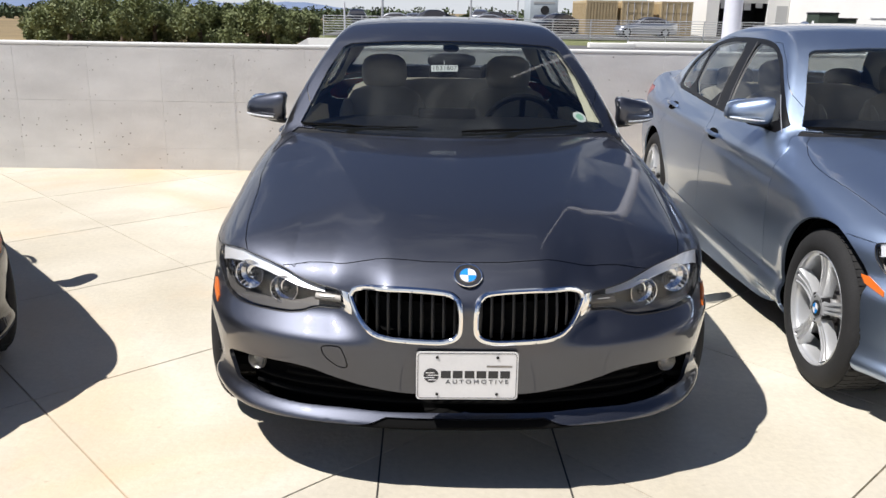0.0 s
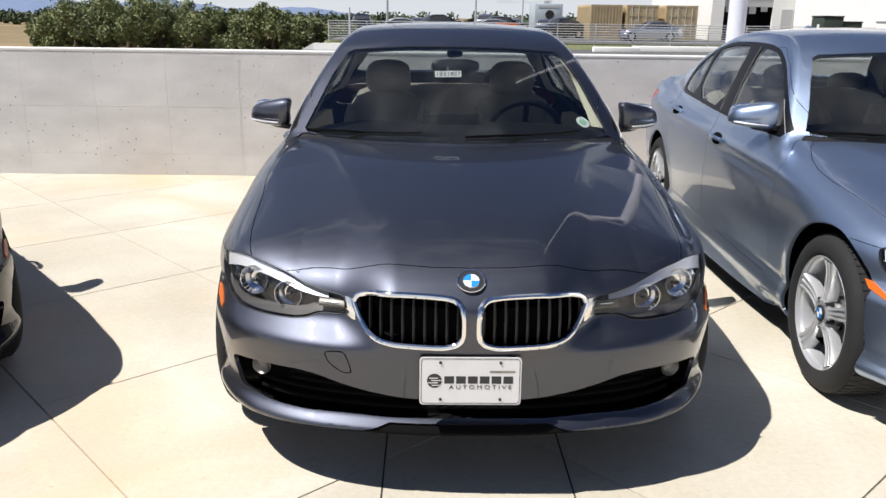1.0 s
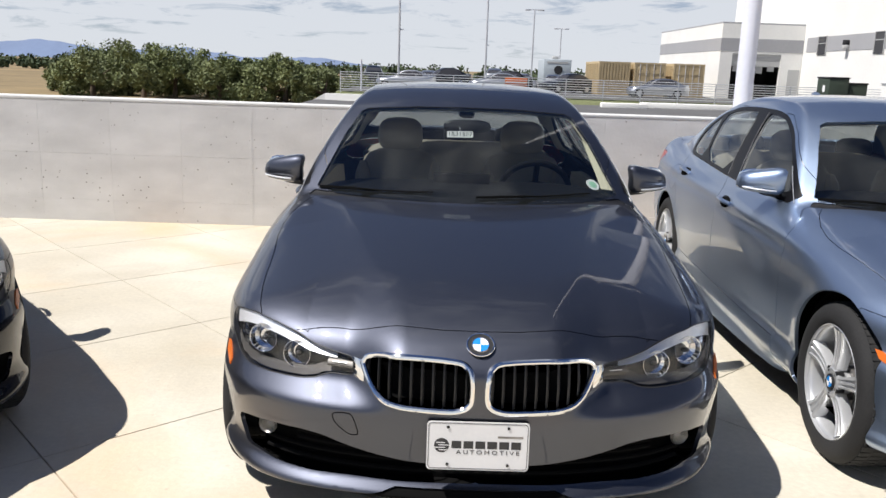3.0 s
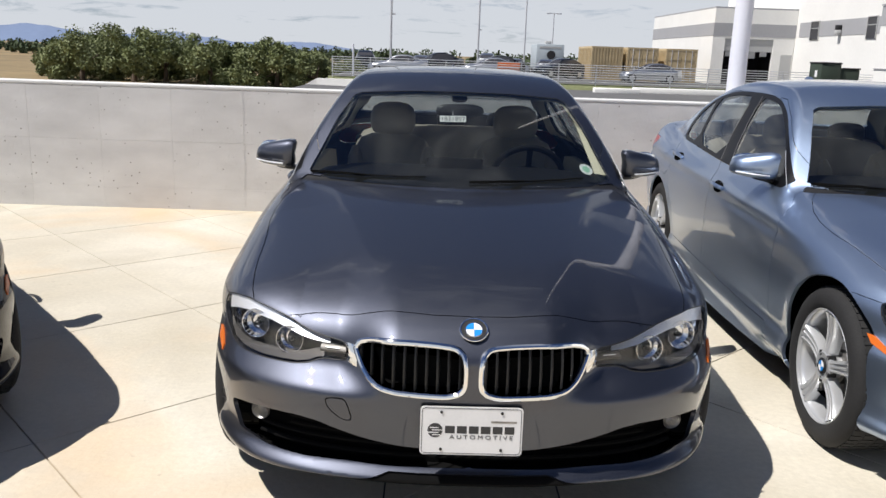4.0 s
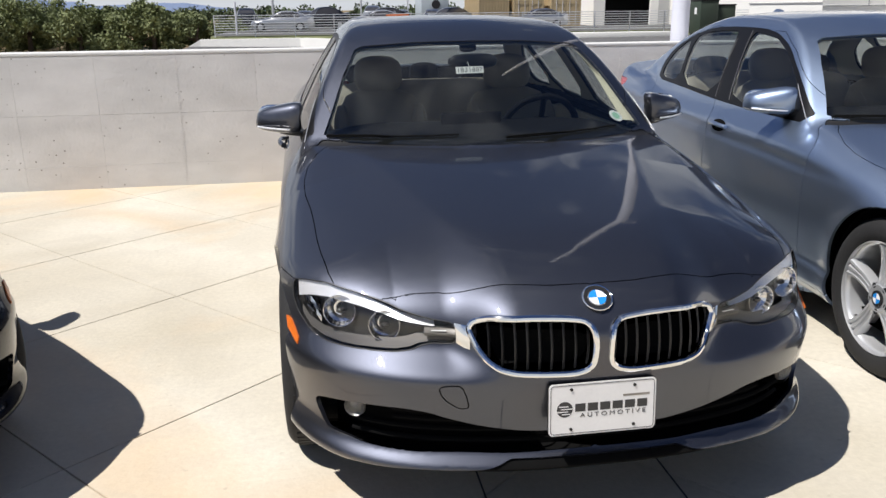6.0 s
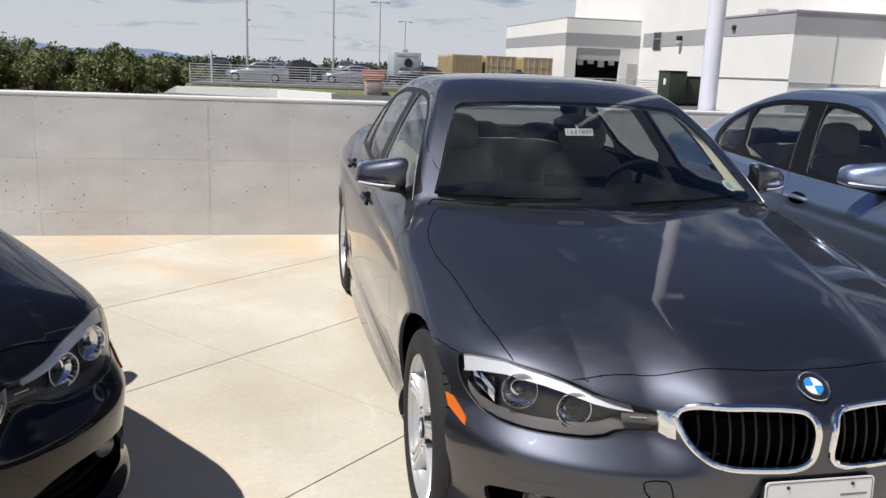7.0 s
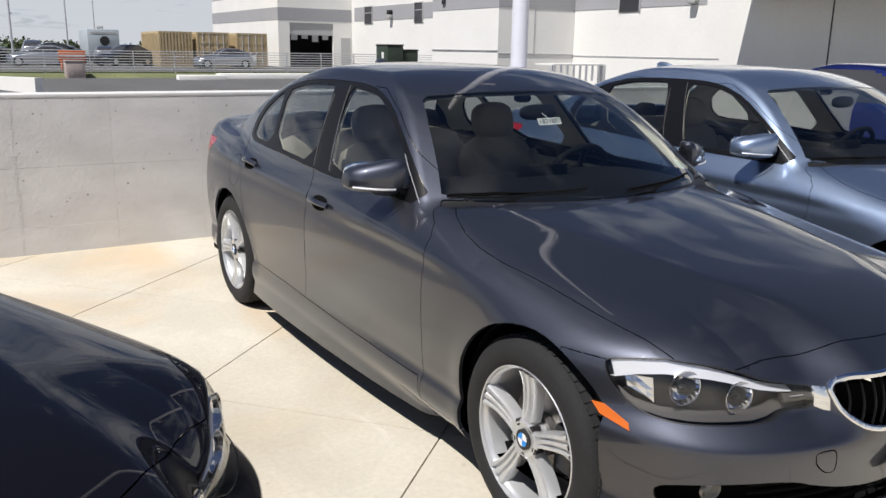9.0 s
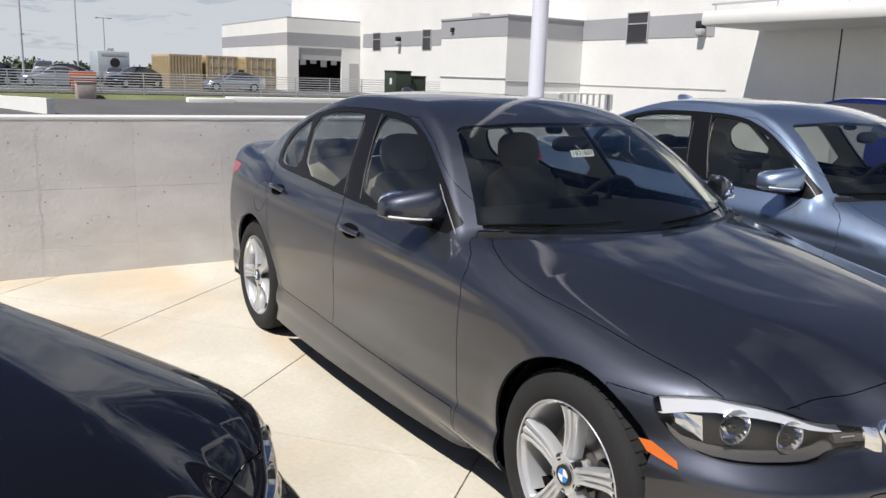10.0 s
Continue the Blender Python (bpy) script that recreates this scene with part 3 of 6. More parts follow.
def disc_bm(m, r, depth=.006, n=36, r2=None, bm=None):
    b = bmesh.new()
    bmesh.ops.create_cone(b, cap_ends=True, segments=n, radius1=r, radius2=r if r2 is None else r2, depth=depth, matrix=m)
    return merge(bm, b)


def quarter_bm(m, r, k, h, n=10):
    b = bmesh.new()
    a0 = k * math.pi / 2
    ring = [b.verts.new(m @ Vector((0, 0, h)))] + [b.verts.new(m @ Vector((r * math.cos(a0 + math.pi / 2 * i / n), r * math.sin(a0 + math.pi / 2 * i / n), h))) for i in range(n + 1)]
    b.faces.new(ring)
    g = bmesh.ops.extrude_face_region(b, geom=b.faces[:])
    zdir = m.to_3x3() @ Vector((0, 0, -h * .9))
    for v in g["geom"]:
        if isinstance(v, bmesh.types.BMVert):
            v.co += zdir
    bmesh.ops.recalc_face_normals(b, faces=b.faces)
    return b


def roundel(parent, m, r):
    """A round badge: dark ring, bright rim and four quarter fields."""
    badge = part("badge", disc_bm(m, r, .006), BLACK, parent, "round badge with blue and white quarters")
    part("rim", lathe_ring(m, r, r * .07), CHROME, badge)
    part("rim", lathe_ring(m, r * .62, r * .035, .0035), CHROME, badge)
    for k in range(4):
        part("field", quarter_bm(m, r * .6, k, .0042), WHITE if k % 2 == 0 else BADGE_BLUE, badge, smooth=False)
    return badge


def lathe_ring(m, r, t, h=.003, n=40):
    b = bmesh.new()
    pts = [m @ Vector((r * math.cos(2 * math.pi * i / n), r * math.sin(2 * math.pi * i / n), h)) for i in range(n)]
    b.free()
    return tube_bm(pts, t, 8, True)


def closed_outline(poly, out, s=1, step=2):
    return [on_body(x * s, z, out)[0] for x, z in poly[::step]]


def blob_bm(sx, sy, sz, power=2.6, seg=20, bm=None, m=None):
    """A rounded box: a superellipsoid of the half sizes."""
    b = bmesh.new()
    bmesh.ops.create_uvsphere(b, u_segments=seg, v_segments=seg // 2, radius=1)
    for v in b.verts:
        c = v.co.normalized()
        k = (abs(c.x) ** power + abs(c.y) ** power + abs(c.z) ** power) ** (-1 / power)
        v.co = (c.x * k * sx, c.y * k * sy, c.z * k * sz)
    if m:
        bmesh.ops.transform(b, verts=b.verts, matrix=m)
    return merge(bm, b)


WHITE = material("white_enamel", (0.8, 0.8, 0.8), 0.3)
BADGE_BLUE = material("blue_enamel", (0.02, 0.25, 0.70), 0.25)
PLATE_WHITE = material("white_plate", (0.74, 0.74, 0.74), 0.4, var=0.05, scale=9)
PLATE_INK = material("dark_grey_ink", (0.03, 0.03, 0.032), 0.5)
ORANGE = material("amber_plastic", (0.56, 0.12, 0.008), 0.35, coat=0.2)
RED = material("red_lamp_plastic", (0.35, 0.01, 0.01), 0.15, coat=0.8)
LAMP_DARK = material("lamp_bezel", (0.016, 0.016, 0.017), 0.3)
LAMP_GREY = material("satin_grey_lamp_trim", (0.085, 0.079, 0.072), 0.42, 0.3)
SILVER = material("silver_lamp_trim", (0.86, 0.87, 0.89), 0.38, 0.5)
REFLECTOR = material("lamp_reflector", (0.85, 0.86, 0.88), 0.12, 1.0)
GLOSS_BLACK = material("satin_black_trim", (0.005, 0.005, 0.006), 0.42)
GLOSS_BLACK.node_tree.nodes["Principled BSDF"].inputs["Specular IOR Level"].default_value = 0.22
SEAT_BEIGE = material("beige_leather", (0.27, 0.235, 0.185), 0.55, var=0.12, scale=8, bump=0.2, bscale=180)
DASH_BLACK = material("dashboard_plastic", (0.007, 0.007, 0.008), 0.8, bump=0.2, bscale=250)
DASH_BLACK.node_tree.nodes["Principled BSDF"].inputs["Specular IOR Level"].default_value = 0.15
CREAM = material("cream_trim", (0.62, 0.56, 0.42), 0.6, var=0.06, scale=5)
MIRROR = material("mirror_glass", (0.85, 0.88, 0.9), 0.02, 1.0)
PAPER = material("white_paper", (0.82, 0.82, 0.80), 0.6)
TREAD = material("tread_rubber", (0.018, 0.018, 0.018), 0.85, bump=0.4, bscale=60)


def text_part(words, size, m, parent, mat, depth=.0006, space=1.12):
    c = bpy.data.curves.new("lettering", "FONT")
    c.body, c.size, c.align_x, c.align_y, c.extrude = words, size, "CENTER", "CENTER", depth
    c.space_character = space
    tmp = new("tmp", c)
    me = bpy.data.meshes.new_from_object(tmp.evaluated_get(bpy.context.evaluated_depsgraph_get()))
    bpy.data.objects.remove(tmp)
    me.transform(m)
    me.materials.append(mat)
    return link("lettering", me, parent)


def spoke_bm(a, r0=.056, r1=.220):
    """A broad wheel spoke with a raised rib on each flank and a groove between, at angle a, in the wheel's own frame (x outwards)."""
    b = bmesh.new()
    rows = []
    for i in range(9):
        f = i / 8
        r = r0 + (r1 - r0) * f
        half = .024 + .010 * f + .010 * max(0, f - .78) * 4
        face = .010 - .026 * math.sin(math.pi * min(f * .66, 1)) + .030 * f
        dip = -.011 * min(1, f * 3)
        cuts = [(-1.0, -.045), (-1.0, -.014), (-.86, -.002), (-.56, 0), (-.46, dip), (-.26, dip), (-.16, -.001), (.16, -.001), (.26, dip), (.46, dip), (.56, 0), (.86, -.002), (1.0, -.014), (1.0, -.045)]
        rows.append([b.verts.new((face + h, r * math.cos(a) - half * t * math.sin(a), r * math.sin(a) + half * t * math.cos(a))) for t, h in cuts])
    for r0_, r1_ in zip(rows, rows[1:]):
        for j in range(13):
            b.faces.new((r0_[j], r0_[j + 1], r1_[j + 1], r1_[j]))
        b.faces.new((r0_[13], r0_[0], r1_[0], r1_[13]))
    bmesh.ops.recalc_face_normals(b, faces=b.faces)
    return b


def build_wheel(car, turn):
    """A wheel of a car: tyre, rim with five spokes, brake; x points outwards."""
    m = Matrix.Identity(4)
    wheel = new("wheel")
    wheel.parent = car

    def add(name, bm, mat, parent, label="", angle=35):
        bmesh.ops.transform(bm, verts=bm.verts, matrix=m)
        return part(name, bm, mat, parent, label, angle=angle)
    R = WHEEL_R
    tyre = add("tyre", lathe_bm([(-.005, .228), (.014, .233), (.024, .246), (.029, .268), (.026, .292), (.016, .309), (.003, .320), (-.02, R - .001), (-.06, R), (-.15, R), (-.185, .319), (-.205, .30), (-.212, .26), (-.20, .225), (-.18, .218)], 64), RUBBER, wheel)
    blocks = bmesh.new()
    for i in range(60):
        for x0, x1 in ((-.045, -.006), (-.100, -.055), (-.150, -.110), (-.198, -.160)):
            a = 2 * math.pi * i / 60 + x0 * .5
            ring = []
            for x in (x0, x1):
                for da, r in ((-.038, R - .004), (-.038, R + .0015), (.038, R + .0015), (.038, R - .004)):
                    ring.append(blocks.verts.new((x, r * math.sin(a + da), r * math.cos(a + da))))
            for f in ((0, 1, 2, 3), (7, 6, 5, 4), (0, 4, 5, 1), (1, 5, 6, 2), (2, 6, 7, 3)):
                blocks.faces.new([ring[j] for j in f])
    add("tread", blocks, TREAD, tyre)
    rim = add("rim", lathe_bm([(.010, .2335), (.016, .2355), (.019, .2325), (.016, .229), (.006, .227), (.002, .222), (-.012, .217), (-.05, .213), (-.12, .20), (-.17, .21), (-.18, .222)], 64), ALLOY, wheel, "silver alloy rim with five broad spokes")
    add("hub", lathe_bm([(-.05, .05), (.006, .064), (.012, .056), (.008, .036), (.006, 0.0005)], 40), ALLOY, rim)
    for k in range(5):
        add("spoke", spoke_bm(turn + 2 * math.pi * k / 5), ALLOY, rim)
        a = turn + 2 * math.pi * (k + .5) / 5
        add("lug_bolt", rod_bm((-.02, .056 * math.cos(a), .056 * math.sin(a)), (.0112, .056 * math.cos(a), .056 * math.sin(a)), .0115, 12), LAMP_DARK, rim)
    add("brake_disc", lathe_bm([(-.085, .155), (-.075, .155), (-.075, .07), (-.05, .068), (-.05, .0005)], 48), STEEL, wheel)
    cal = box_bm(-.115, -.045, .075, .155, -.075, .075, .012)
    add("caliper", cal, LAMP_DARK, wheel)
    # an added black disc stands for the shade seen between the spokes
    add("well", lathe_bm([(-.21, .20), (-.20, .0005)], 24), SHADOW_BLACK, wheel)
    badge = part("cap", disc_bm(m @ basis((.010, 0, 0), (1, 0, 0)), .033, .010, 24), BLACK, wheel, "round wheel cap with blue and white quarters")
    for k in range(4):
        qb = quarter_bm(m @ basis((.0152, 0, 0), (1, 0, 0)), .022, k, .0016)
        part("field", qb, WHITE if k % 2 == 0 else BADGE_BLUE, badge, smooth=False)
    return wheel


def build_mirror(car, s, paint):
    """A door mirror: painted cap, indicator strip, black foot and mirror glass."""
    c = Vector((.893, 1.765, 1.015))
    b = bmesh.new()
    bmesh.ops.create_uvsphere(b, u_segments=28, v_segments=16, radius=1)
    for v in b.verts:
        p = v.co.normalized()
        k = (abs(p.x) ** 6 + abs(p.y) ** 3.4 + abs(p.z) ** 6) ** (-1 / 5)
        x, y, z = p * k
        taper = 1 - .22 * max(x, 0) ** 2
        v.co = (s * (c.x + .098 * x - .012 * max(z, 0)), c.y + (.085 * y if y < 0 else .02 * y) + .045 * x, c.z + .066 * z * (1 - .42 * ((x + 1) / 2) ** 2) - .014 * ((x + 1) / 2) + .006)
    if s < 0:
        bmesh.ops.reverse_faces(b, faces=b.faces)
    mirror = part("mirror", b, paint, car, "door mirror in the body colour")
    strip = [(s * (c.x - .05 + .140 * t), c.y - .112 + .088 * t * t, c.z - .040 + .006 * t) for t in np.linspace(0, 1, 12)]
    part("indicator", tube_bm(strip, .0042, 8), SILVER, mirror, "clear indicator strip")
    part("foot", blob_bm(.085, .035, .012, 3, 16, m=Matrix.Translation((s * (c.x - .085), c.y - .005, c.z - .070)) @ Matrix.Rotation(s * -.10, 4, "Y")), BLACK, mirror)
    part("glass", blob_bm(.098, .004, .055, 3, 24, m=Matrix.Translation((s * c.x, c.y + .024, c.z)) @ Matrix.Rotation(s * .38, 4, "Z")), MIRROR, mirror)
    return mirror


def build_lamp(car, s, rings):
    """A headlamp behind its lens: bezel, two bowls, bright brow and a grey lower trim."""
    lens = panel("headlamp", ["headlamp"], LENS, car, s, "clear headlamp with two round reflectors", gap=.001, flange=0)
    lens.visible_shadow = False
    p, n, q = region_arrays(["headlamp"], s)
    mid = p.mean(0)
    back = p - n * .030 + np.array([0, .016, 0])
    back[:, 0] = mid[0] + (back[:, 0] - mid[0]) * .985
    back[:, 2] = mid[2] + (back[:, 2] - mid[2]) * .96
    e = border_edges(q)
    me = bpy.data.meshes.new("bezel")
    me.from_pydata(np.concatenate([back, p - n * .002]).tolist(), [], q.tolist() + [(u, v, v + len(p), u + len(p)) for u, v in e.tolist()])
    me.materials.append(LAMP_DARK)
    link("bezel", me, lens)
    for cx, cz, r, ring in ((.694, .634, .046, .0004), (.572, .610, .043, .0012)):
        c, g = on_body(cx * s, cz)
        g = (g + Vector((0, -1.6, 0))).normalized()
        m = basis(c + Vector((0, .034, 0)), g)
        bowl = lathe_bm([(-.022, .004), (-.018, r * .5), (-.006, r * .85), (.012, r), (.013, r * 1.03)], 22)
        bmesh.ops.transform(bowl, verts=bowl.verts, matrix=m @ Matrix.Rotation(radians(-90), 4, "Y"))
        bowl_ob = part("reflector_bowl", bowl, REFLECTOR, lens, smooth=False)
        part("bulb", blob_bm(r * .30, r * .20, .012, 2, 14, m=m @ Matrix.Translation((0, -.004, -.006))), LAMP_DARK, bowl_ob)
        part("bowl_ring", lathe_ring(m, r * 1.03, ring if not rings else .005, .013), CHROME, bowl_ob)
    part("seal", tube_bm(closed_outline(HEADLAMP, -.0005, s, 1), .0022, 6, True), BLACK, lens, "black rubber lamp seal")
    # faceted bright reflector towards the wing
    b = bmesh.new()
    rng = random.Random(5)
    grid = []
    for x in (.760, .775, .790, .805):
        for z in (.582, .600, .618, .636, .654):
            c, g = on_body(x * s, max(z, .585 + (x - .76) * .8))
            grid.append(b.verts.new(c - g * .016 + Vector((0, .004 + rng.uniform(0, .010), 0))))
    for i in range(3):
        for j in range(4):
            b.faces.new((grid[i * 5 + j], grid[i * 5 + j + 1], grid[i * 5 + j + 6], grid[i * 5 + j + 5]))
    part("side_reflector", b, REFLECTOR, lens, smooth=False)
    # brow along the upper edge, grey trim along the lower edge
    up = [(.816, .667), (.782, .682), (.732, .690), (.697, .686), (.641, .678), (.60, .668), (.53, .646), (.48, .636), (.44, .631)]
    low = [(.812, .605), (.79, .580), (.75, .570), (.70, .567), (.66, .567), (.60, .569), (.55, .571), (.51, .578), (.485, .588), (.45, .594), (.40, .598)]
    for name, row, mat, w, d in (("brow", up, SILVER, .0165, .005), ("lower_trim", low, LAMP_GREY, .014, .010)):
        b = bmesh.new()
        prev = None
        top_w = w
        for x, z in row:
            c, g = on_body(x * s, z)
            c = c - g * d
            w = top_w * (.42 + 1.15 * (x - .44) / .39) if name == "brow" else top_w
            a = b.verts.new(c + Vector((0, .022, w * .8))), b.verts.new(c + Vector((0, .002, -w))), b.verts.new(c + Vector((0, .022, -w * 1.1)))
            if prev:
                b.faces.new((prev[0], a[0], a[1], prev[1])); b.faces.new((prev[1], a[1], a[2], prev[2]))
            prev = a
        bmesh.ops.recalc_face_normals(b, faces=b.faces)
        part(name, b, mat, lens)
    part("inner_trim", tube_bm([on_body(x * s, .609, -.012)[0] for x in (.47, .44, .41, .388)], .015, 8, flat=.5), LAMP_GREY, lens)
    part("light_bar", tube_bm([on_body(x * s, .613, -.001)[0] for x in (.45, .43, .41)], .0015, 6), ALLOY, lens)
    return lens


def build_car(name, m, paint, label, rings=False, slat_mat=None, fin=True):
    car = thing(name, m, label, "car", "parked cars")
    slat_mat = slat_mat or BLACK
    # outer panels
    panel("body_shell", ["body_shell"], paint, car)
    panel("hood", ["hood"], paint, car, 0)
    panel("bumper", ["bumper", "tow_cover"], paint, car, 0, left_out=TOW_COVER)
    # shade under the lip is put into this recess as matt black
    panel("lip_insert", ["lip_insert"], SHADOW_BLACK, car, 0, "bumper recess blackened for the shade under the lip", gap=0, flange=.03, shift=-.008)
    panel("trunk_lid", ["trunk_lid"], paint, car, 0)
    panel("cowl", ["cowl"], BLACK, car, 0, "black plastic cowl below the windscreen", gap=0, flange=0, shift=-.006)
    for s in (1, -1):
        panel("fender", ["fender"], paint, car, s)
        for door, win in (("front_door", ["front_window"]), ("rear_door", ["rear_window", "quarter_window"])):
            d = panel(door, [door], paint, car, s)
            for w in win:
                g = panel("window", [w], GLASS, d, s, "clear side window", gap=0, flange=0, shift=-.004)
                yz = ((2.35, .828), (3.32, .884))[door == "rear_door"]
            c, nrm = on_side(yz[0] - .06, yz[1] - .006, s)
            mm = basis(c, nrm)
            # a solid black oval stands for the shaded hollow behind the handle
            dark_oval = part("handle_cup", blob_bm(.078, .034, .004, 2.3, 20, m=mm), SHADOW_BLACK, d)
            part("handle", tube_bm([mm @ Vector((-.105 * s, -.001, .010)), mm @ Vector((-.06 * s, 0, .026)), mm @ Vector((0, .002, .030)), mm @ Vector((.06 * s, .004, .026)), mm @ Vector((.10 * s, .004, .008))], .013, 10, flat=.8), paint, d)
        panel("window_trim", ["window_trim"], GLOSS_BLACK, car, s, "black window surround", gap=.0005, flange=.01, shift=-.001)
        panel("fuel_door", ["fuel_door"], paint, car, s) if s < 0 else panel("side_patch", ["fuel_door"], paint, car, s, gap=0, flange=0)
        panel("tail_lamp", ["tail_lamp"], RED, car, s, "red tail lamp")
        if s < 0:
            panel("tow_cover", ["tow_cover"], paint, car, s, gap=.0022)
        build_mirror(car, s, paint)
        build_lamp(car, s, rings)
        # kidney: chrome frame, dark back, upright slats
        kid = new("kidney_grille")
        kid.parent = car
        part("frame", tube_bm(closed_outline(KIDNEY, .002, s, 1), .0092, 10, True), CHROME, kid, "chrome grille frame")
        cor = bmesh.new()
        ring = [(.388, .637), (.358, .636), (.350, .606), (.350, .572), (.364, .573), (.384, .582)]
        rows = [[cor.verts.new(on_body(x * s, z, o)[0]) for x, z in ring] for o in (.001, -.008)]
        top = cor.verts.new(on_body(.368 * s, .612, .009)[0])
        for i in range(len(ring)):
            cor.faces.new((rows[0][i], rows[0][i - 1], top)); cor.faces.new((rows[0][i], rows[0][i - 1], rows[1][i - 1], rows[1][i]))
        bmesh.ops.recalc_face_normals(cor, faces=cor.faces)
        part("corner_trim", cor, CHROME, kid, "chrome corner between grille and lamp")
        bk = bmesh.new()
        bk.faces.new([bk.verts.new(on_body(x * s, z, -.075)[0]) for x, z in KIDNEY[::2]])
        part("back", bk, SHADOW_BLACK, kid, smooth=False)
        lo, hi = KIDNEY[:, 0].min(), KIDNEY[:, 0].max()
        for i in range(10):
            x = lo + (hi - lo) * (i + .5) / 10
            zz = [z0 + (z1 - z0) * (x - x0) / (x1 - x0) for (x0, z0), (x1, z1) in zip(KIDNEY, np.roll(KIDNEY, -1, 0)) if (x0 - x) * (x1 - x) < 0]
            a, c = on_body(x * s, max(zz) - .006)[0], on_body(x * s, min(zz) + .006)[0]
            pts = [a.lerp(c, t) + Vector((0, .020 - .012 * math.sin(math.pi * t), 0)) for t in np.linspace(0, 1, 6)]
            part("slat", tube_bm(pts, .0075, 6, flat=.35), slat_mat, kid)
        # fog lamp and side slot
        c, g = on_body(.668 * s, .372)
        mm = basis(c + Vector((0, .018, 0)), (g + Vector((0, -1.2, 0))).normalized())
        fog = part("fog_lamp", lathe_tr([(-.03, .004), (-.02, .018), (0, .025), (.004, .028), (-.004, .032)], mm), STEEL, car, "round fog lamp")
        part("fog_lens", blob_bm(.025, .025, .006, 2, 20, m=mm), LENS, fog).visible_shadow = False
        b = bmesh.new()
        rows = [[b.verts.new(on_side(y, z, s, o)[0]) for o in (.004, -.004)] for y, z in ((.498, .563), (.466, .535), (.380, .512), (.390, .530), (.466, .563))]
        b.faces.new([r[0] for r in rows]); b.faces.new([r[1] for r in rows][::-1])
        for i in range(5):
            b.faces.new((rows[i][0], rows[i][1], rows[(i + 1) % 5][1], rows[(i + 1) % 5][0]))
        bmesh.ops.recalc_face_normals(b, faces=b.faces)
        part("side_reflector", b, ORANGE, car, "amber side reflector", smooth=False)
        for y, nm in ((FRONT_AXLE, 0.3), (REAR_AXLE, 0.75)):
            liner = lathe_bm([(-.38, .366), (-.03, .366), (-.03, .372), (-.05, .376)], 48)
            bmesh.ops.transform(liner, verts=liner.verts, matrix=Matrix.Translation((.872 * s, y - (.014 if y < 2 else 0), WHEEL_R + .006)) @ Matrix.Diagonal((s, 1, 1, 1)))
            for v in liner.verts:
                v.co.z = max(v.co.z, .19 if y < 2 else .26)
                v.co.y = max(v.co.y, .47)
            part("wheel_liner", liner, SHADOW_BLACK, car)
    first = build_wheel(car, .3)
    first.matrix_basis = pose(-.855, FRONT_AXLE, WHEEL_R - .001, 0, 0, 180)
    copy_thing(first, pose(.855, FRONT_AXLE, WHEEL_R - .001, 40, 0, 0))
    copy_thing(first, pose(-.872, REAR_AXLE, WHEEL_R - .001, 25, 0, 180))
    copy_thing(first, pose(.872, REAR_AXLE, WHEEL_R - .001, 10, 0, 0))
    # windscreen, rear screen, wipers
    g = panel("windscreen", ["windscreen"], GLASS, car, 0, "clear windscreen", gap=0, flange=0, shift=-.003)
    r = panel("rear_screen", ["rear_screen"], GLASS, car, 0, "clear rear window", gap=0, flange=0, shift=-.003)
    for s, x0, x1, y0, y1 in ((1, .03, .56, 0, 0), (-1, -.69, -.16, 0, 0)):
        pts = []
        for t in np.linspace(0, 1, 10):
            x = x0 + (x1 - x0) * t
            y = 1.305 + .47 * x * x + .02 * t
            zs = np.arange(1.08, .9, -.003)
            f = car_field(np.stack([np.full_like(zs, abs(x)), np.full_like(zs, y), zs], 1))
            pts.append((x, y, zs[int(np.argmax(f < 0))] + .007))
        w = part("wiper", tube_bm(pts, .0045, 6, flat=.7), SHADOW_BLACK, car, "black wiper blade")
        part("wiper_arm", tube_bm([pts[5], (pts[3][0], pts[3][1] - .012, pts[3][2] + .008), (pts[0][0], pts[0][1] - .015, pts[0][2] + .006)], .0035, 6), SHADOW_BLACK, w)
    # intake behind the bumper's opening
    mouth = new("lower_intake")
    mouth.parent = car
    b = bmesh.new()
    top = [on_body(x, .44, -.10)[0] for x in np.linspace(-.80, .80, 30)]
    rows = [[b.verts.new((p.x, p.y + .03, z)) for p in top] for z in (.46, .232)]
    front = [b.verts.new(on_body(x, .250, -.034)[0]) for x in np.linspace(-.74, .74, 30)]
    for i in range(29):
        b.faces.new((rows[0][i], rows[0][i + 1], rows[1][i + 1], rows[1][i]))
        b.faces.new((rows[1][i], rows[1][i + 1], front[i + 1], front[i]))
    part("back", b, SHADOW_BLACK, mouth)
    for z in (.292, .318, .344, .37):
        xs = np.linspace(-.58, .58, 22) if z > .34 else np.linspace(-.70, .70, 24)
        part("slat", tube_bm([on_body(x, z, -.04)[0] for x in xs], .008, 6, flat=.6), SHADOW_BLACK, mouth)
    # badge and front plate
    c, g = on_body(0, .703, .003)
    roundel(car, basis(c, g), .041)
    # shade behind the gaps, headlining and floor
    p, n, q = region_arrays(["body_shell", "hood", "bumper", "trunk_lid", "fender", "front_door", "rear_door", "fuel_door"])
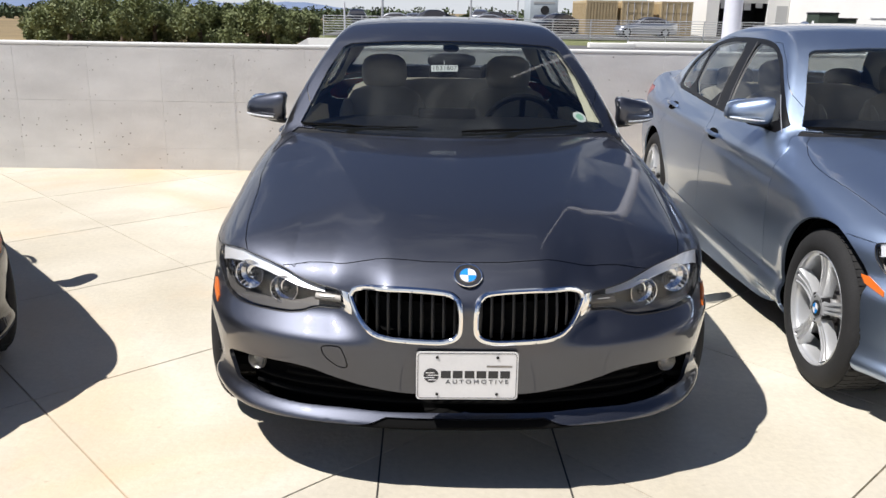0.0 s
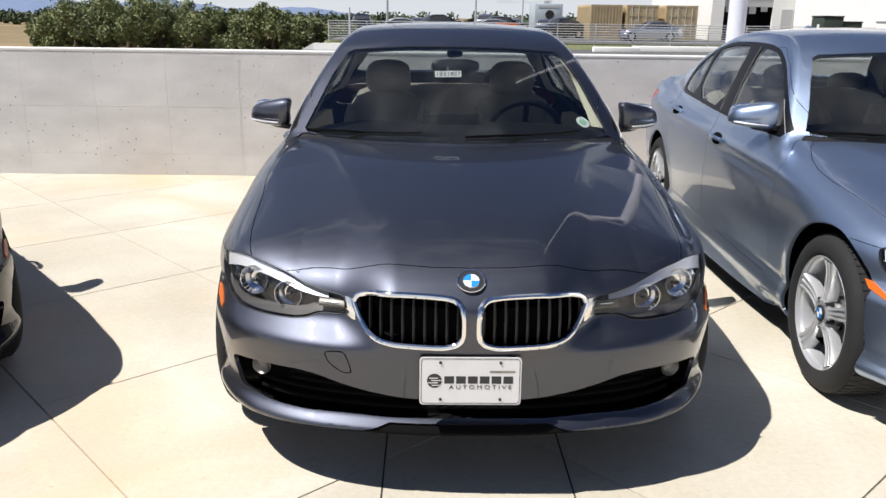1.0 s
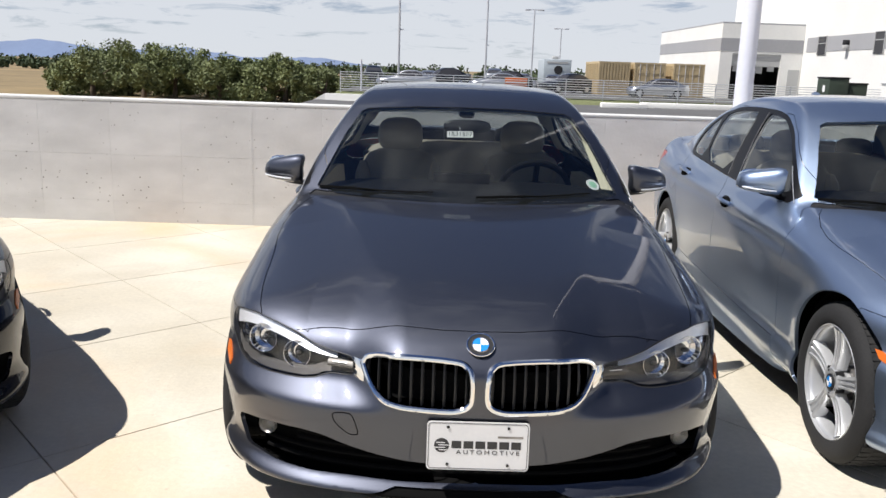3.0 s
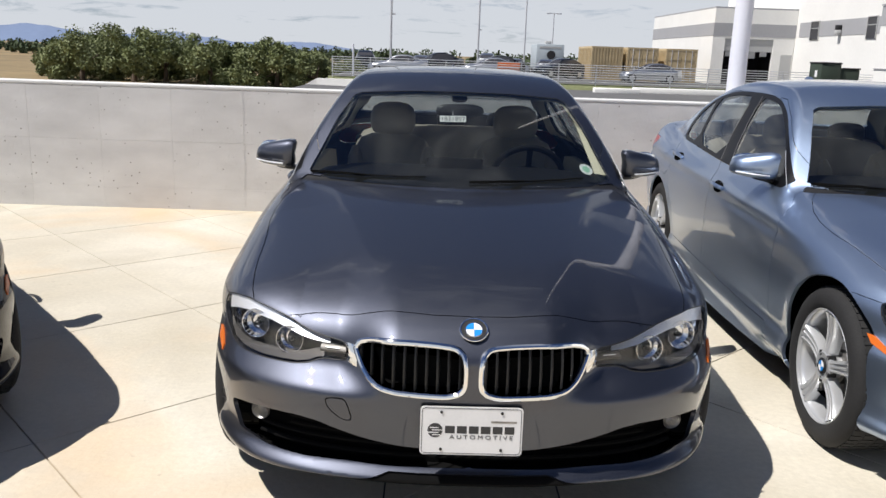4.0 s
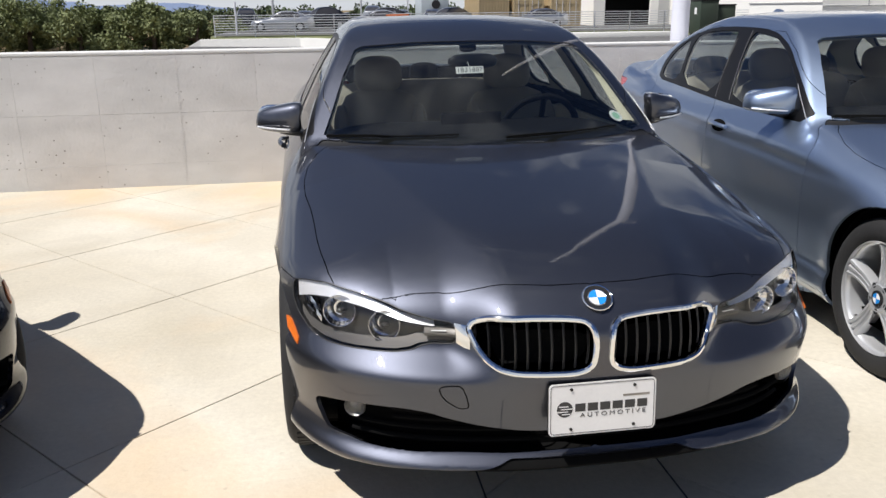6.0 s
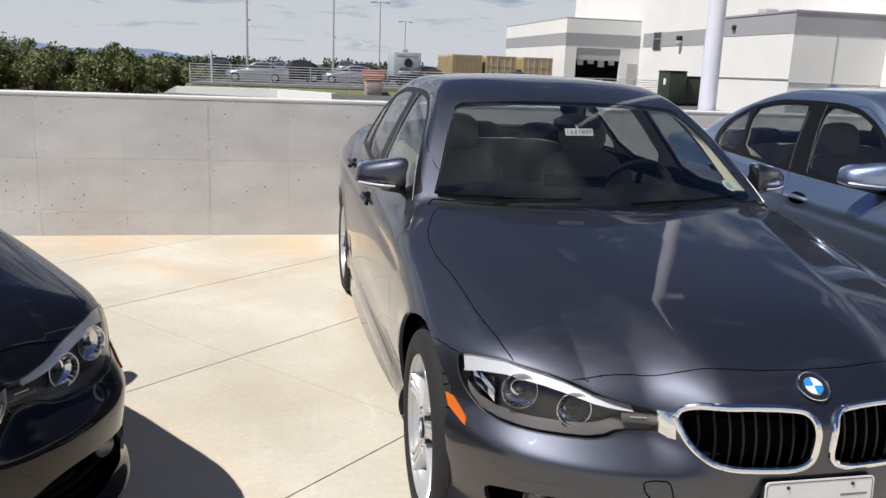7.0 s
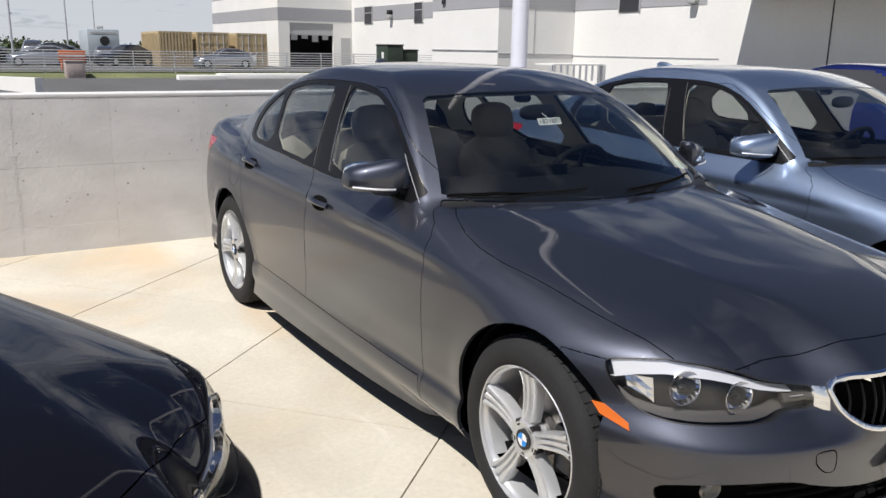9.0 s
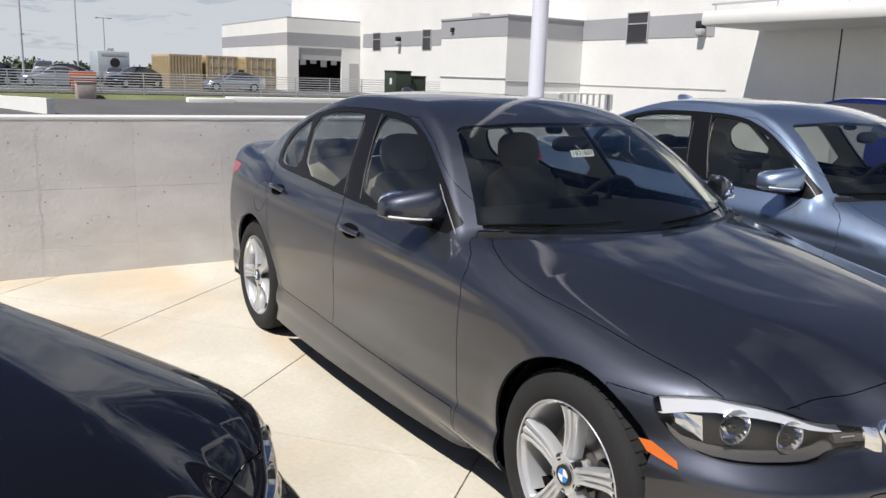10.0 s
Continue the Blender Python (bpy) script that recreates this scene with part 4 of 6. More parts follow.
    q = q[(p[q][:, :, 2].mean(1) < .93) & ~((p[q][:, :, 1].mean(1) < .6) & (np.abs(p[q][:, :, 0]).mean(1) > .3) & (p[q][:, :, 2].mean(1) > .54)) & ~((p[q][:, :, 1].mean(1) < .4) & (p[q][:, :, 2].mean(1) < .46))]
    if "inner" not in PANELS:
        me = bpy.data.meshes.new("inner_shell")
        me.from_pydata((p - n * .0135).tolist(), [], q.tolist())
        PANELS["inner"] = me
    me = PANELS["inner"].copy() if PANELS["inner"].users else PANELS["inner"]
    me.materials.clear(); me.materials.append(SHADOW_BLACK)
    link("inner_shell", me, car)
    p, n, q = region_arrays(["body_shell", "front_door", "rear_door", "window_trim"])
    q = q[p[q][:, :, 2].mean(1) > .985]
    q = q[(p[q][:, :, 1].mean(1) < 3.75)]
    me = bpy.data.meshes.new("headlining")
    me.from_pydata((p - n * .022).tolist(), [], q[:, ::-1].tolist())
    me.materials.append(CREAM)
    me.shade_smooth()
    link("headlining", me, car, "cream headlining and pillar trim")
    part("floor_pan", box_bm(-.80, .80, .5, 4.3, .18, .22), SHADOW_BLACK, car, smooth=False)
    part("firewall", box_bm(-.70, .70, 1.30, 1.34, .2, .85), SHADOW_BLACK, car, smooth=False)
    part("parcel_shelf", box_bm(-.66, .66, 3.45, 4.0, .90, .94, .01), DASH_BLACK, car)
    dash = part("dashboard", blob_bm(.72, .33, .12, 5, 32, m=Matrix.Translation((0, 1.72, .84))), DASH_BLACK, car, "black dashboard")
    part("screen_pod", box_bm(-.16, .12, 1.78, 1.80, .93, 1.01, .006), DASH_BLACK, dash)
    wheel_m = Matrix.Translation((.37, 2.02, .89)) @ Matrix.Rotation(radians(-64), 4, "X")
    sw = part("steering_wheel", tube_bm([wheel_m @ Vector((.185 * math.cos(t), .185 * math.sin(t), 0)) for t in np.linspace(0, 2 * math.pi, 40, endpoint=False)], .016, 10, True), DASH_BLACK, car, "black steering wheel")
    part("steering_hub", blob_bm(.085, .07, .03, 2.6, 18, m=wheel_m), DASH_BLACK, sw)
    for a in (math.pi * 1.5, 0.1, math.pi - .1):
        part("steering_spoke", rod_bm(wheel_m @ Vector((.05 * math.cos(a), .05 * math.sin(a), 0)), wheel_m @ Vector((.18 * math.cos(a), .18 * math.sin(a), 0)), .015, 8), DASH_BLACK, sw)
    for sx in (.37, -.37):
        seat = new("front_seat")
        seat.parent = car
        part("cushion", blob_bm(.26, .27, .09, 4, 20, m=Matrix.Translation((sx, 2.32, .47))), SEAT_BEIGE, seat)
        lean = Matrix.Translation((sx, 2.62, .72)) @ Matrix.Rotation(radians(-20), 4, "X")
        part("backrest", blob_bm(.25, .075, .33, 4, 24, m=lean), SEAT_BEIGE, seat, "beige leather seat back")
        for k in (-1, 1):
            part("bolster", blob_bm(.05, .075, .27, 3, 14, m=lean @ Matrix.Translation((k * .215, -.045, -.03))), SEAT_BEIGE, seat)
            part("headrest_post", rod_bm((sx + k * .06, 2.72, .98), (sx + k * .06, 2.745, 1.10), .007, 8), CHROME, seat)
        part("headrest", blob_bm(.135, .055, .105, 3, 20, m=Matrix.Translation((sx, 2.74, 1.115)) @ Matrix.Rotation(radians(-12), 4, "X")), SEAT_BEIGE, seat)
    bench = new("rear_bench")
    bench.parent = car
    part("cushion", blob_bm(.66, .26, .09, 5, 24, m=Matrix.Translation((0, 3.12, .48))), SEAT_BEIGE, bench)
    part("backrest", blob_bm(.66, .08, .30, 5, 28, m=Matrix.Translation((0, 3.42, .74)) @ Matrix.Rotation(radians(-24), 4, "X")), SEAT_BEIGE, bench)
    # dashboard black instead of beige puts the headrests' backlit look into the colour
    for sx in (.38, 0, -.38):
        part("headrest", blob_bm(.13 if sx else .10, .05, .075, 3, 18, m=Matrix.Translation((sx, 3.55, 1.055))), DASH_BLACK, bench, "rear headrest darkened as if backlit")
    part("console", box_bm(-.10, .10, 1.9, 2.75, .3, .60, .03), DASH_BLACK, car)
    for s in (1, -1):
        part("door_card", blob_bm(.03, .95, .19, 6, 20, m=Matrix.Translation((s * .80, 2.45, .70))), CREAM, car, "cream inner door trim")
    b = bmesh.new()
    prev = None
    for t in np.linspace(0, 1, 9):
        y, z = 1.575 + .475 * t, .975 + .315 * t + .03 * math.sin(math.pi * t)
        x, w = on_side(y + .05, z, 1)[0].x - .050, .076 - .052 * t
        row = [b.verts.new((x, y, z)), b.verts.new((x - w * .6, y + .006, z + .004)), b.verts.new((x - w, y + .035, z + .004)), b.verts.new((x - w * .7, y + .10, z + .006))]
        if prev:
            for k in range(3):
                b.faces.new((prev[k], prev[k + 1], row[k + 1], row[k]))
        prev = row
    bmesh.ops.recalc_face_normals(b, faces=b.faces)
    part("pillar_trim", b, CREAM, car, "cream inner windscreen pillar trim")
    for s in (1, -1):
        part("window_edge", tube_bm([on_side(y, z, s, .003)[0] for y, z in ((2.335, .955), (2.39, 1.05), (2.455, 1.16), (2.50, 1.24), (2.545, 1.325))], .0020, 6), STEEL, car, "bright strip along the window edge")
        part("window_edge", tube_bm([on_side(y, z, s, .003)[0] for y, z in ((1.575, .928), (1.64, .978), (1.72, 1.036), (1.79, 1.088))], .0022, 6), ALLOY, car)
        part("window_edge", tube_bm([on_side(y, z, s, .003)[0] for y, z in ((2.505, .958), (2.56, 1.06), (2.615, 1.18), (2.66, 1.28))], .0016, 6), STEEL, car)
    part("rear_view_mirror", blob_bm(.12, .02, .035, 3, 18, m=Matrix.Translation((0, 1.86, 1.235)) @ Matrix.Rotation(radians(8), 4, "Z")), BLACK, car)
    part("mirror_housing", blob_bm(.04, .03, .02, 3, 16, m=Matrix.Translation((0, 1.985, 1.29))), DASH_BLACK, car)
    if fin:
        b = blob_bm(.028, .09, .05, 2.2, 18)
        for v in b.verts:
            if v.co.z > 0:
                v.co.y += v.co.z * .9
                v.co.x *= 1 - v.co.z * 12 * .9
        bmesh.ops.transform(b, verts=b.verts, matrix=Matrix.Translation((0, 3.36, 1.395)))
        part("roof_fin", b, paint, car)
    return car


def lathe_tr(profile, mm):
    """A ring of revolution round the z axis of the frame mm."""
    b = lathe_bm(profile, 32)
    bmesh.ops.transform(b, verts=b.verts, matrix=mm @ Matrix.Rotation(radians(-90), 4, "Y"))
    return b


grey_car = build_car("sedan_car", pose(0, 0, 0), GREY_PAINT, "graphite grey metallic sedan with chrome kidney grilles")


def another_car(m, paint, label, swaps=()):
    """A copy of the grey car in another colour; swaps: (part name, material) for parts of another finish."""
    car = copy_thing(grey_car, m)
    car["label"] = label
    for o in car.children_recursive:
        if o.type != "MESH":
            continue
        kind = o.name.split(".")[0]
        mat = dict(swaps).get(kind) or (paint if o.data.materials[0] == GREY_PAINT else None)
        if mat and kind in dict(swaps) and not (kind != "slat" or o.parent.name.startswith("kidney")):
            mat = None
        if mat:
            o.data = o.data.copy()
            o.data.materials[0] = mat
    return car


blue_car = another_car(pose(2.31, .06, 0, 0, 0, -2.4), BLUE_PAINT, "light silver-blue metallic sedan with alloy wheels")
black_car = another_car(pose(-2.15, .03, 0, 0, 0, 41) @ Matrix.Diagonal((1, 1, 1.04, 1)), BLACK_PAINT, "black sedan parked at an angle with bright lamp rings", (("slat", CHROME), ("bowl_ring", WHITE)))


# ---- things on the grey car ----
def front_plate():
    """The dealer's plate on the bumper; names on it are plain bars."""
    m = basis(Vector((0, .012, .418)), Vector((0, -1, .06)))
    plate = thing("plate", Matrix.Identity(4), "white front plate with grey border and dark lettering", "plate")
    part("bracket", box_at(m, .150, .070, .010, -.012), BLACK, plate)
    part("sheet", card_bm(m, .1525, .0755, .012, .001, .0016), PLATE_WHITE, plate, smooth=False)
    part("border", tube_bm([m @ Vector((x, y, .0018)) for x, y in card_outline(.1475, .0705, .010)], .0009, 5, True), PLATE_INK, plate)
    # the name as bars, its mark as a striped disc
    for k in range(6):
        part("bar", box_at(m @ Matrix.Translation((-.064 + k * .0355, .004, 0)), .0145, .0115, .0006, .0017), PLATE_INK, plate, smooth=False)
    part("small_bar", box_at(m @ Matrix.Translation((.096, .030, 0)), .038, .0030, .0006, .0017), STEEL, plate, smooth=False)
    part("mark", disc_bm(m @ Matrix.Translation((-.108, .001, .0018)), .0225, .0008, 28), PLATE_INK, plate, smooth=False)
    for y, x0, x1 in ((.0085, -.016, .010), (.001, -.010, .0225), (-.0065, -.0225, .010), (-.014, -.008, .016)):
        part("mark_stripe", box_at(m @ Matrix.Translation((-.108 + (x0 + x1) / 2, .001 + y, 0)), (x1 - x0) / 2, .0013, .0005, .0023), PLATE_WHITE, plate, smooth=False)
    text_part("AUTOMOTIVE", .0175, m @ Matrix.Translation((.030, -.0195, .0020)) @ Matrix.Diagonal((1.25, 1, 1, 1)), plate, PLATE_INK, space=1.5)
    for x in (-.09, .09):
        for y in (-.058, .058):
            part("screw", disc_bm(m @ Matrix.Translation((x, y, .0025)), .0045, .003, 12), BLACK, plate)
    return plate


def box_at(m, hx, hy, hz, z0=0.0, bevel=0.0):
    b = box_bm(-hx, hx, -hy, hy, z0 - hz, z0 + hz, bevel)
    bmesh.ops.transform(b, verts=b.verts, matrix=m)
    return b


def card_outline(hx, hy, r, n=5):
    """A rectangle with round corners, anticlockwise."""
    pts = []
    for cx, cy, a0 in ((hx - r, hy - r, 0), (r - hx, hy - r, 90), (r - hx, r - hy, 180), (hx - r, r - hy, 270)):
        pts += [(cx + r * math.cos(radians(a0 + 90 * i / n)), cy + r * math.sin(radians(a0 + 90 * i / n))) for i in range(n + 1)]
    return pts


def card_bm(m, hx, hy, r, z0, z1):
    b = bmesh.new()
    low, top = [[b.verts.new(m @ Vector((x, y, z))) for x, y in card_outline(hx, hy, r)] for z in (z0 - .002, z1)]
    b.faces.new(low[::-1]); b.faces.new(top)
    for i in range(len(low)):
        b.faces.new((low[i - 1], low[i], top[i], top[i - 1]))
    return b


front_plate()


def mirror_tag(m, words):
    tag = thing("paper_tag", m, "white paper tag hung behind the windscreen", "tag")
    part("sheet", box_bm(-.063, .063, -.0006, .0006, -.0165, .0165), PAPER, tag, smooth=False)
    if words:
        text_part(words, .030, Matrix.Translation((0, -.0014, -.0005)) @ Matrix.Rotation(radians(90), 4, "X"), tag, PLATE_INK, .0003)
    else:
        part("bar", box_bm(-.048, .048, -.0012, -.0008, -.008, .008), PLATE_INK, tag, smooth=False)
    part("string", rod_bm((0, .002, .016), (0, .03, .055), .001, 5), PAPER, tag)
    return tag


def screen_decal(x, y, z):
    """A round paper service decal on the inner face of the windscreen."""
    p = onto(car_field, np.array([[x, y, z]]), 5)
    g = gradient(car_field, p)[0]
    m = basis(Vector(p[0]) - Vector(g / np.linalg.norm(g)) * .006, g)
    d = thing("round_decal", Matrix.Identity(4), "round white and green decal inside the windscreen", "decal")
    part("disc", disc_bm(m, .034, .0008, 28), PAPER, d, smooth=False)
    part("centre", disc_bm(m @ Matrix.Translation((0, 0, .0008)), .020, .0006, 24), material("pale_green_print", (.35, .62, .45), .6), d, smooth=False)


screen_decal(.595, 1.53, 1.03)
mirror_tag(pose(-.038, 1.735, 1.205, -32, -1, 0), "1B31807")


# ---- materials of the surroundings ----
ASPHALT = material("grey_asphalt", (0.10, 0.10, 0.10), 0.9, var=0.2, scale=0.4, bump=0.2, bscale=30)
DRY_GRASS = material("dry_grass", (0.20, 0.15, 0.075), 0.95, var=0.35, scale=0.05, alpha_color=(0.30, 0.22, 0.11))
VERGE = material("grass_verge", (0.15, 0.165, 0.075), 0.95, var=0.35, scale=0.5)
WHITE_WALL = material("white_building_paint", (0.82, 0.81, 0.77), 0.85, var=0.04, scale=0.5)
GREY_BAND = material("grey_building_paint", (0.37, 0.37, 0.38), 0.85, var=0.05, scale=0.5)
DARK_OPENING = material("dark_interior", (0.02, 0.02, 0.022), 0.8)
GREY_DOOR = material("grey_door_paint", (0.45, 0.45, 0.44), 0.6)
WINDOW_DARK = material("dark_window", (0.05, 0.05, 0.055), 0.12)
TAN = material("tan_container_paint", (0.46, 0.36, 0.21), 0.65, var=0.12, scale=1.5)
GALV = material("galvanised_steel", (0.62, 0.63, 0.65), 0.45, 0.4)
POLE_WHITE = material("white_pole_paint", (0.74, 0.75, 0.82), 0.45, var=0.04, scale=2)
DUMPSTER_GREEN = material("dark_green_steel", (0.03, 0.045, 0.03), 0.6)
LEAF = material("cottonwood_leaves", (0.105, 0.14, 0.05), 0.7, var=0.4, scale=0.7, alpha_color=(0.25, 0.285, 0.115))
FAR_LEAF = material("far_foliage", (0.06, 0.085, 0.04), 0.9, var=0.4, scale=0.15)
BARK = material("grey_bark", (0.12, 0.09, 0.065), 0.9, var=0.3, scale=6)
HILL = material("hazy_hills", (0.15, 0.20, 0.31), 1.0, var=0.08, scale=0.004)


# ---- concrete slabs of the deck: a square lattice turned across the deck ----
def slab_material():
    m = material("pale_concrete_slab_stained", (0.60, 0.555, 0.475), 0.82, bump=0.22, bscale=55)
    n, l = m.node_tree.nodes, m.node_tree.links
    b = n["Principled BSDF"]
    geo, info = n.new("ShaderNodeNewGeometry"), n.new("ShaderNodeObjectInfo")

    def noise_node(scale, detail, dist=0.0):
        t = n.new("ShaderNodeTexNoise")
        t.inputs["Scale"].default_value, t.inputs["Detail"].default_value, t.inputs["Distortion"].default_value = scale, detail, dist
        l.new(geo.outputs["Position"], t.inputs["Vector"])
        return t

    def ramp_node(src, p0, p1, c0, c1):
        r = n.new("ShaderNodeValToRGB")
        r.color_ramp.elements[0].position, r.color_ramp.elements[1].position = p0, p1
        r.color_ramp.elements[0].color, r.color_ramp.elements[1].color = (*c0, 1), (*c1, 1)
        l.new(src, r.inputs["Fac"])
        return r.outputs["Color"]

    def mix(a, bcol, fac, mode="MIX"):
        x = n.new("ShaderNodeMixRGB")
        x.blend_type = mode
        if isinstance(fac, float):
            x.inputs["Fac"].default_value = fac
        else:
            l.new(fac, x.inputs["Fac"])
        l.new(a, x.inputs["Color1"])
        if isinstance(bcol, tuple):
            x.inputs["Color2"].default_value = (*bcol, 1)
        else:
            l.new(bcol, x.inputs["Color2"])
        return x.outputs["Color"]
    cloudy = ramp_node(noise_node(0.8, 7, 0.4).outputs["Fac"], .34, .66, (.525, .475, .372), (.69, .645, .542))
    grain = ramp_node(noise_node(38, 5).outputs["Fac"], .25, .75, (.84, .84, .84), (1.0, 1.0, 1.0))
    col = mix(cloudy, grain, 0.8, "MULTIPLY")
    rust = ramp_node(noise_node(0.62, 5, 0.8).outputs["Fac"], .50, .67, (0, 0, 0), (.56, .56, .56))
    col = mix(col, (.62, .43, .24), rust)
    water = ramp_node(noise_node(1.9, 3, 1.6).outputs["Fac"], .47, .53, (.0, .0, .0), (.12, .12, .12))
    col = mix(col, (.42, .39, .34), water)
    spots = ramp_node(noise_node(16, 3).outputs["Fac"], .70, .76, (0, 0, 0), (.35, .35, .35))
    col = mix(col, (.30, .26, .20), spots)
    # a pale dried-water ring
    off = n.new("ShaderNodeVectorMath"); off.operation = "DISTANCE"
    wob = n.new("ShaderNodeMixRGB"); wob.blend_type = "ADD"; wob.inputs["Fac"].default_value = .10
    l.new(geo.outputs["Position"], wob.inputs["Color1"]); l.new(noise_node(3, 3).outputs["Color"], wob.inputs["Color2"])
    l.new(wob.outputs["Color"], off.inputs[0])
    off.inputs[1].default_value = (-1.28, 1.72, .05)
    ring = n.new("ShaderNodeMath"); ring.operation = "COMPARE"; ring.inputs[1].default_value, ring.inputs[2].default_value = .41, .012
    l.new(off.outputs["Value"], ring.inputs[0])
    part_ring = n.new("ShaderNodeMath"); part_ring.operation = "MULTIPLY"
    spot = n.new("ShaderNodeSeparateXYZ")
    l.new(geo.outputs["Position"], spot.inputs[0])
    gate_x, gate_y, gate = n.new("ShaderNodeMapRange"), n.new("ShaderNodeMapRange"), n.new("ShaderNodeMath")
    for g, a, c, src in ((gate_x, -1.25, -1.05, "X"), (gate_y, 1.9, 1.65, "Y")):
        g.inputs["From Min"].default_value, g.inputs["From Max"].default_value = a, c
        l.new(spot.outputs[src], g.inputs["Value"])
    gate.operation = "MULTIPLY"
    l.new(gate_x.outputs[0], gate.inputs[0]); l.new(gate_y.outputs[0], gate.inputs[1])
    ring_gate = n.new("ShaderNodeMath"); ring_gate.operation = "MULTIPLY"
    l.new(ring.outputs[0], ring_gate.inputs[0]); l.new(gate.outputs[0], ring_gate.inputs[1])
    l.new(ring_gate.outputs[0], part_ring.inputs[0])
    l.new(ramp_node(noise_node(1.1, 3).outputs["Fac"], .40, .60, (0, 0, 0), (.55, .55, .55)), part_ring.inputs[1])
    col = mix(col, (.80, .78, .72), part_ring.outputs[0])
    tone = ramp_node(info.outputs["Random"], 0, 1, (.93, .93, .93), (1, 1, 1))
    l.new(mix(col, tone, 1.0, "MULTIPLY"), b.inputs["Base Color"])
    return m


SLAB_STAINED = slab_material()
LAT_O, LAT_U, LAT_V, LAT_A, LAT_B = Vector((-1.518, 2.378)), Vector((.667, -.745)), Vector((.745, .667)), 1.20, 1.226


def clip_below(poly, y_max):
    out = []
    for p, q in zip(poly, poly[1:] + poly[:1]):
        if p[1] <= y_max:
            out.append(p)
        if (p[1] <= y_max) != (q[1] <= y_max):
            t = (y_max - p[1]) / (q[1] - p[1])
            out.append((p[0] + (q[0] - p[0]) * t, y_max))
    return out


def slab_mesh(poly):
    b = bmesh.new()
    top = [b.verts.new((x, y, 0)) for x, y in poly]
    b.faces.new(top)
    c = Vector((sum(p[0] for p in poly) / len(poly), sum(p[1] for p in poly) / len(poly), 0))
    low = [b.verts.new(v.co + (v.co - c).normalized() * .0015 + Vector((0, 0, -.004))) for v in top]
    deep = [b.verts.new(v.co + Vector((0, 0, -.012))) for v in low]
    for a, d in ((top, low), (low, deep)):
        for i in range(len(a)):
            j = (i + 1) % len(a)
            b.faces.new((a[j], a[i], d[i], d[j]))
    bmesh.ops.recalc_face_normals(b, faces=b.faces)
    return b


def lay_slabs():
    for i in range(-14, 12):
        for j in range(-12, 12):
            o = LAT_O + LAT_U * LAT_A * i + LAT_V * LAT_B * j
            mid = o + LAT_U * LAT_A / 2 + LAT_V * LAT_B / 2
            if not (-9 < mid.x < 10.5 and -6.5 < mid.y < 6.2):
                continue
            g = .0035
            u, v = LAT_U * (LAT_A - 2 * g), LAT_V * (LAT_B - 2 * g)
            o = o + LAT_U * g + LAT_V * g
            poly = clip_below([(p.x, p.y) for p in (o, o + u, o + u + v, o + v)], WALL_Y - .004)
            if len(poly) > 2:
                part("slab", slab_mesh(poly), SLAB_STAINED, deck, smooth=False)


part("outer_deck", box_bm(-60, -9.5, -60, WALL_Y, -.03, -.004, bm=box_bm(-9.5, 60, -60, -6.9, -.03, -.004, bm=box_bm(10.9, 60, -6.9, WALL_Y, -.03, -.004))), SLAB_STAINED, deck, smooth=False)


# two straight saw cuts filled with dark sealant, square to the parapet
SEALANT = material("dark_joint_sealant", (.045, .042, .038), .9, var=.3, scale=14)
for x in (-.272, .345):
    part("saw_cut", box_bm(x - .003, x + .003, -.32, 1.2, -.006, .0012), SEALANT, deck, smooth=False)


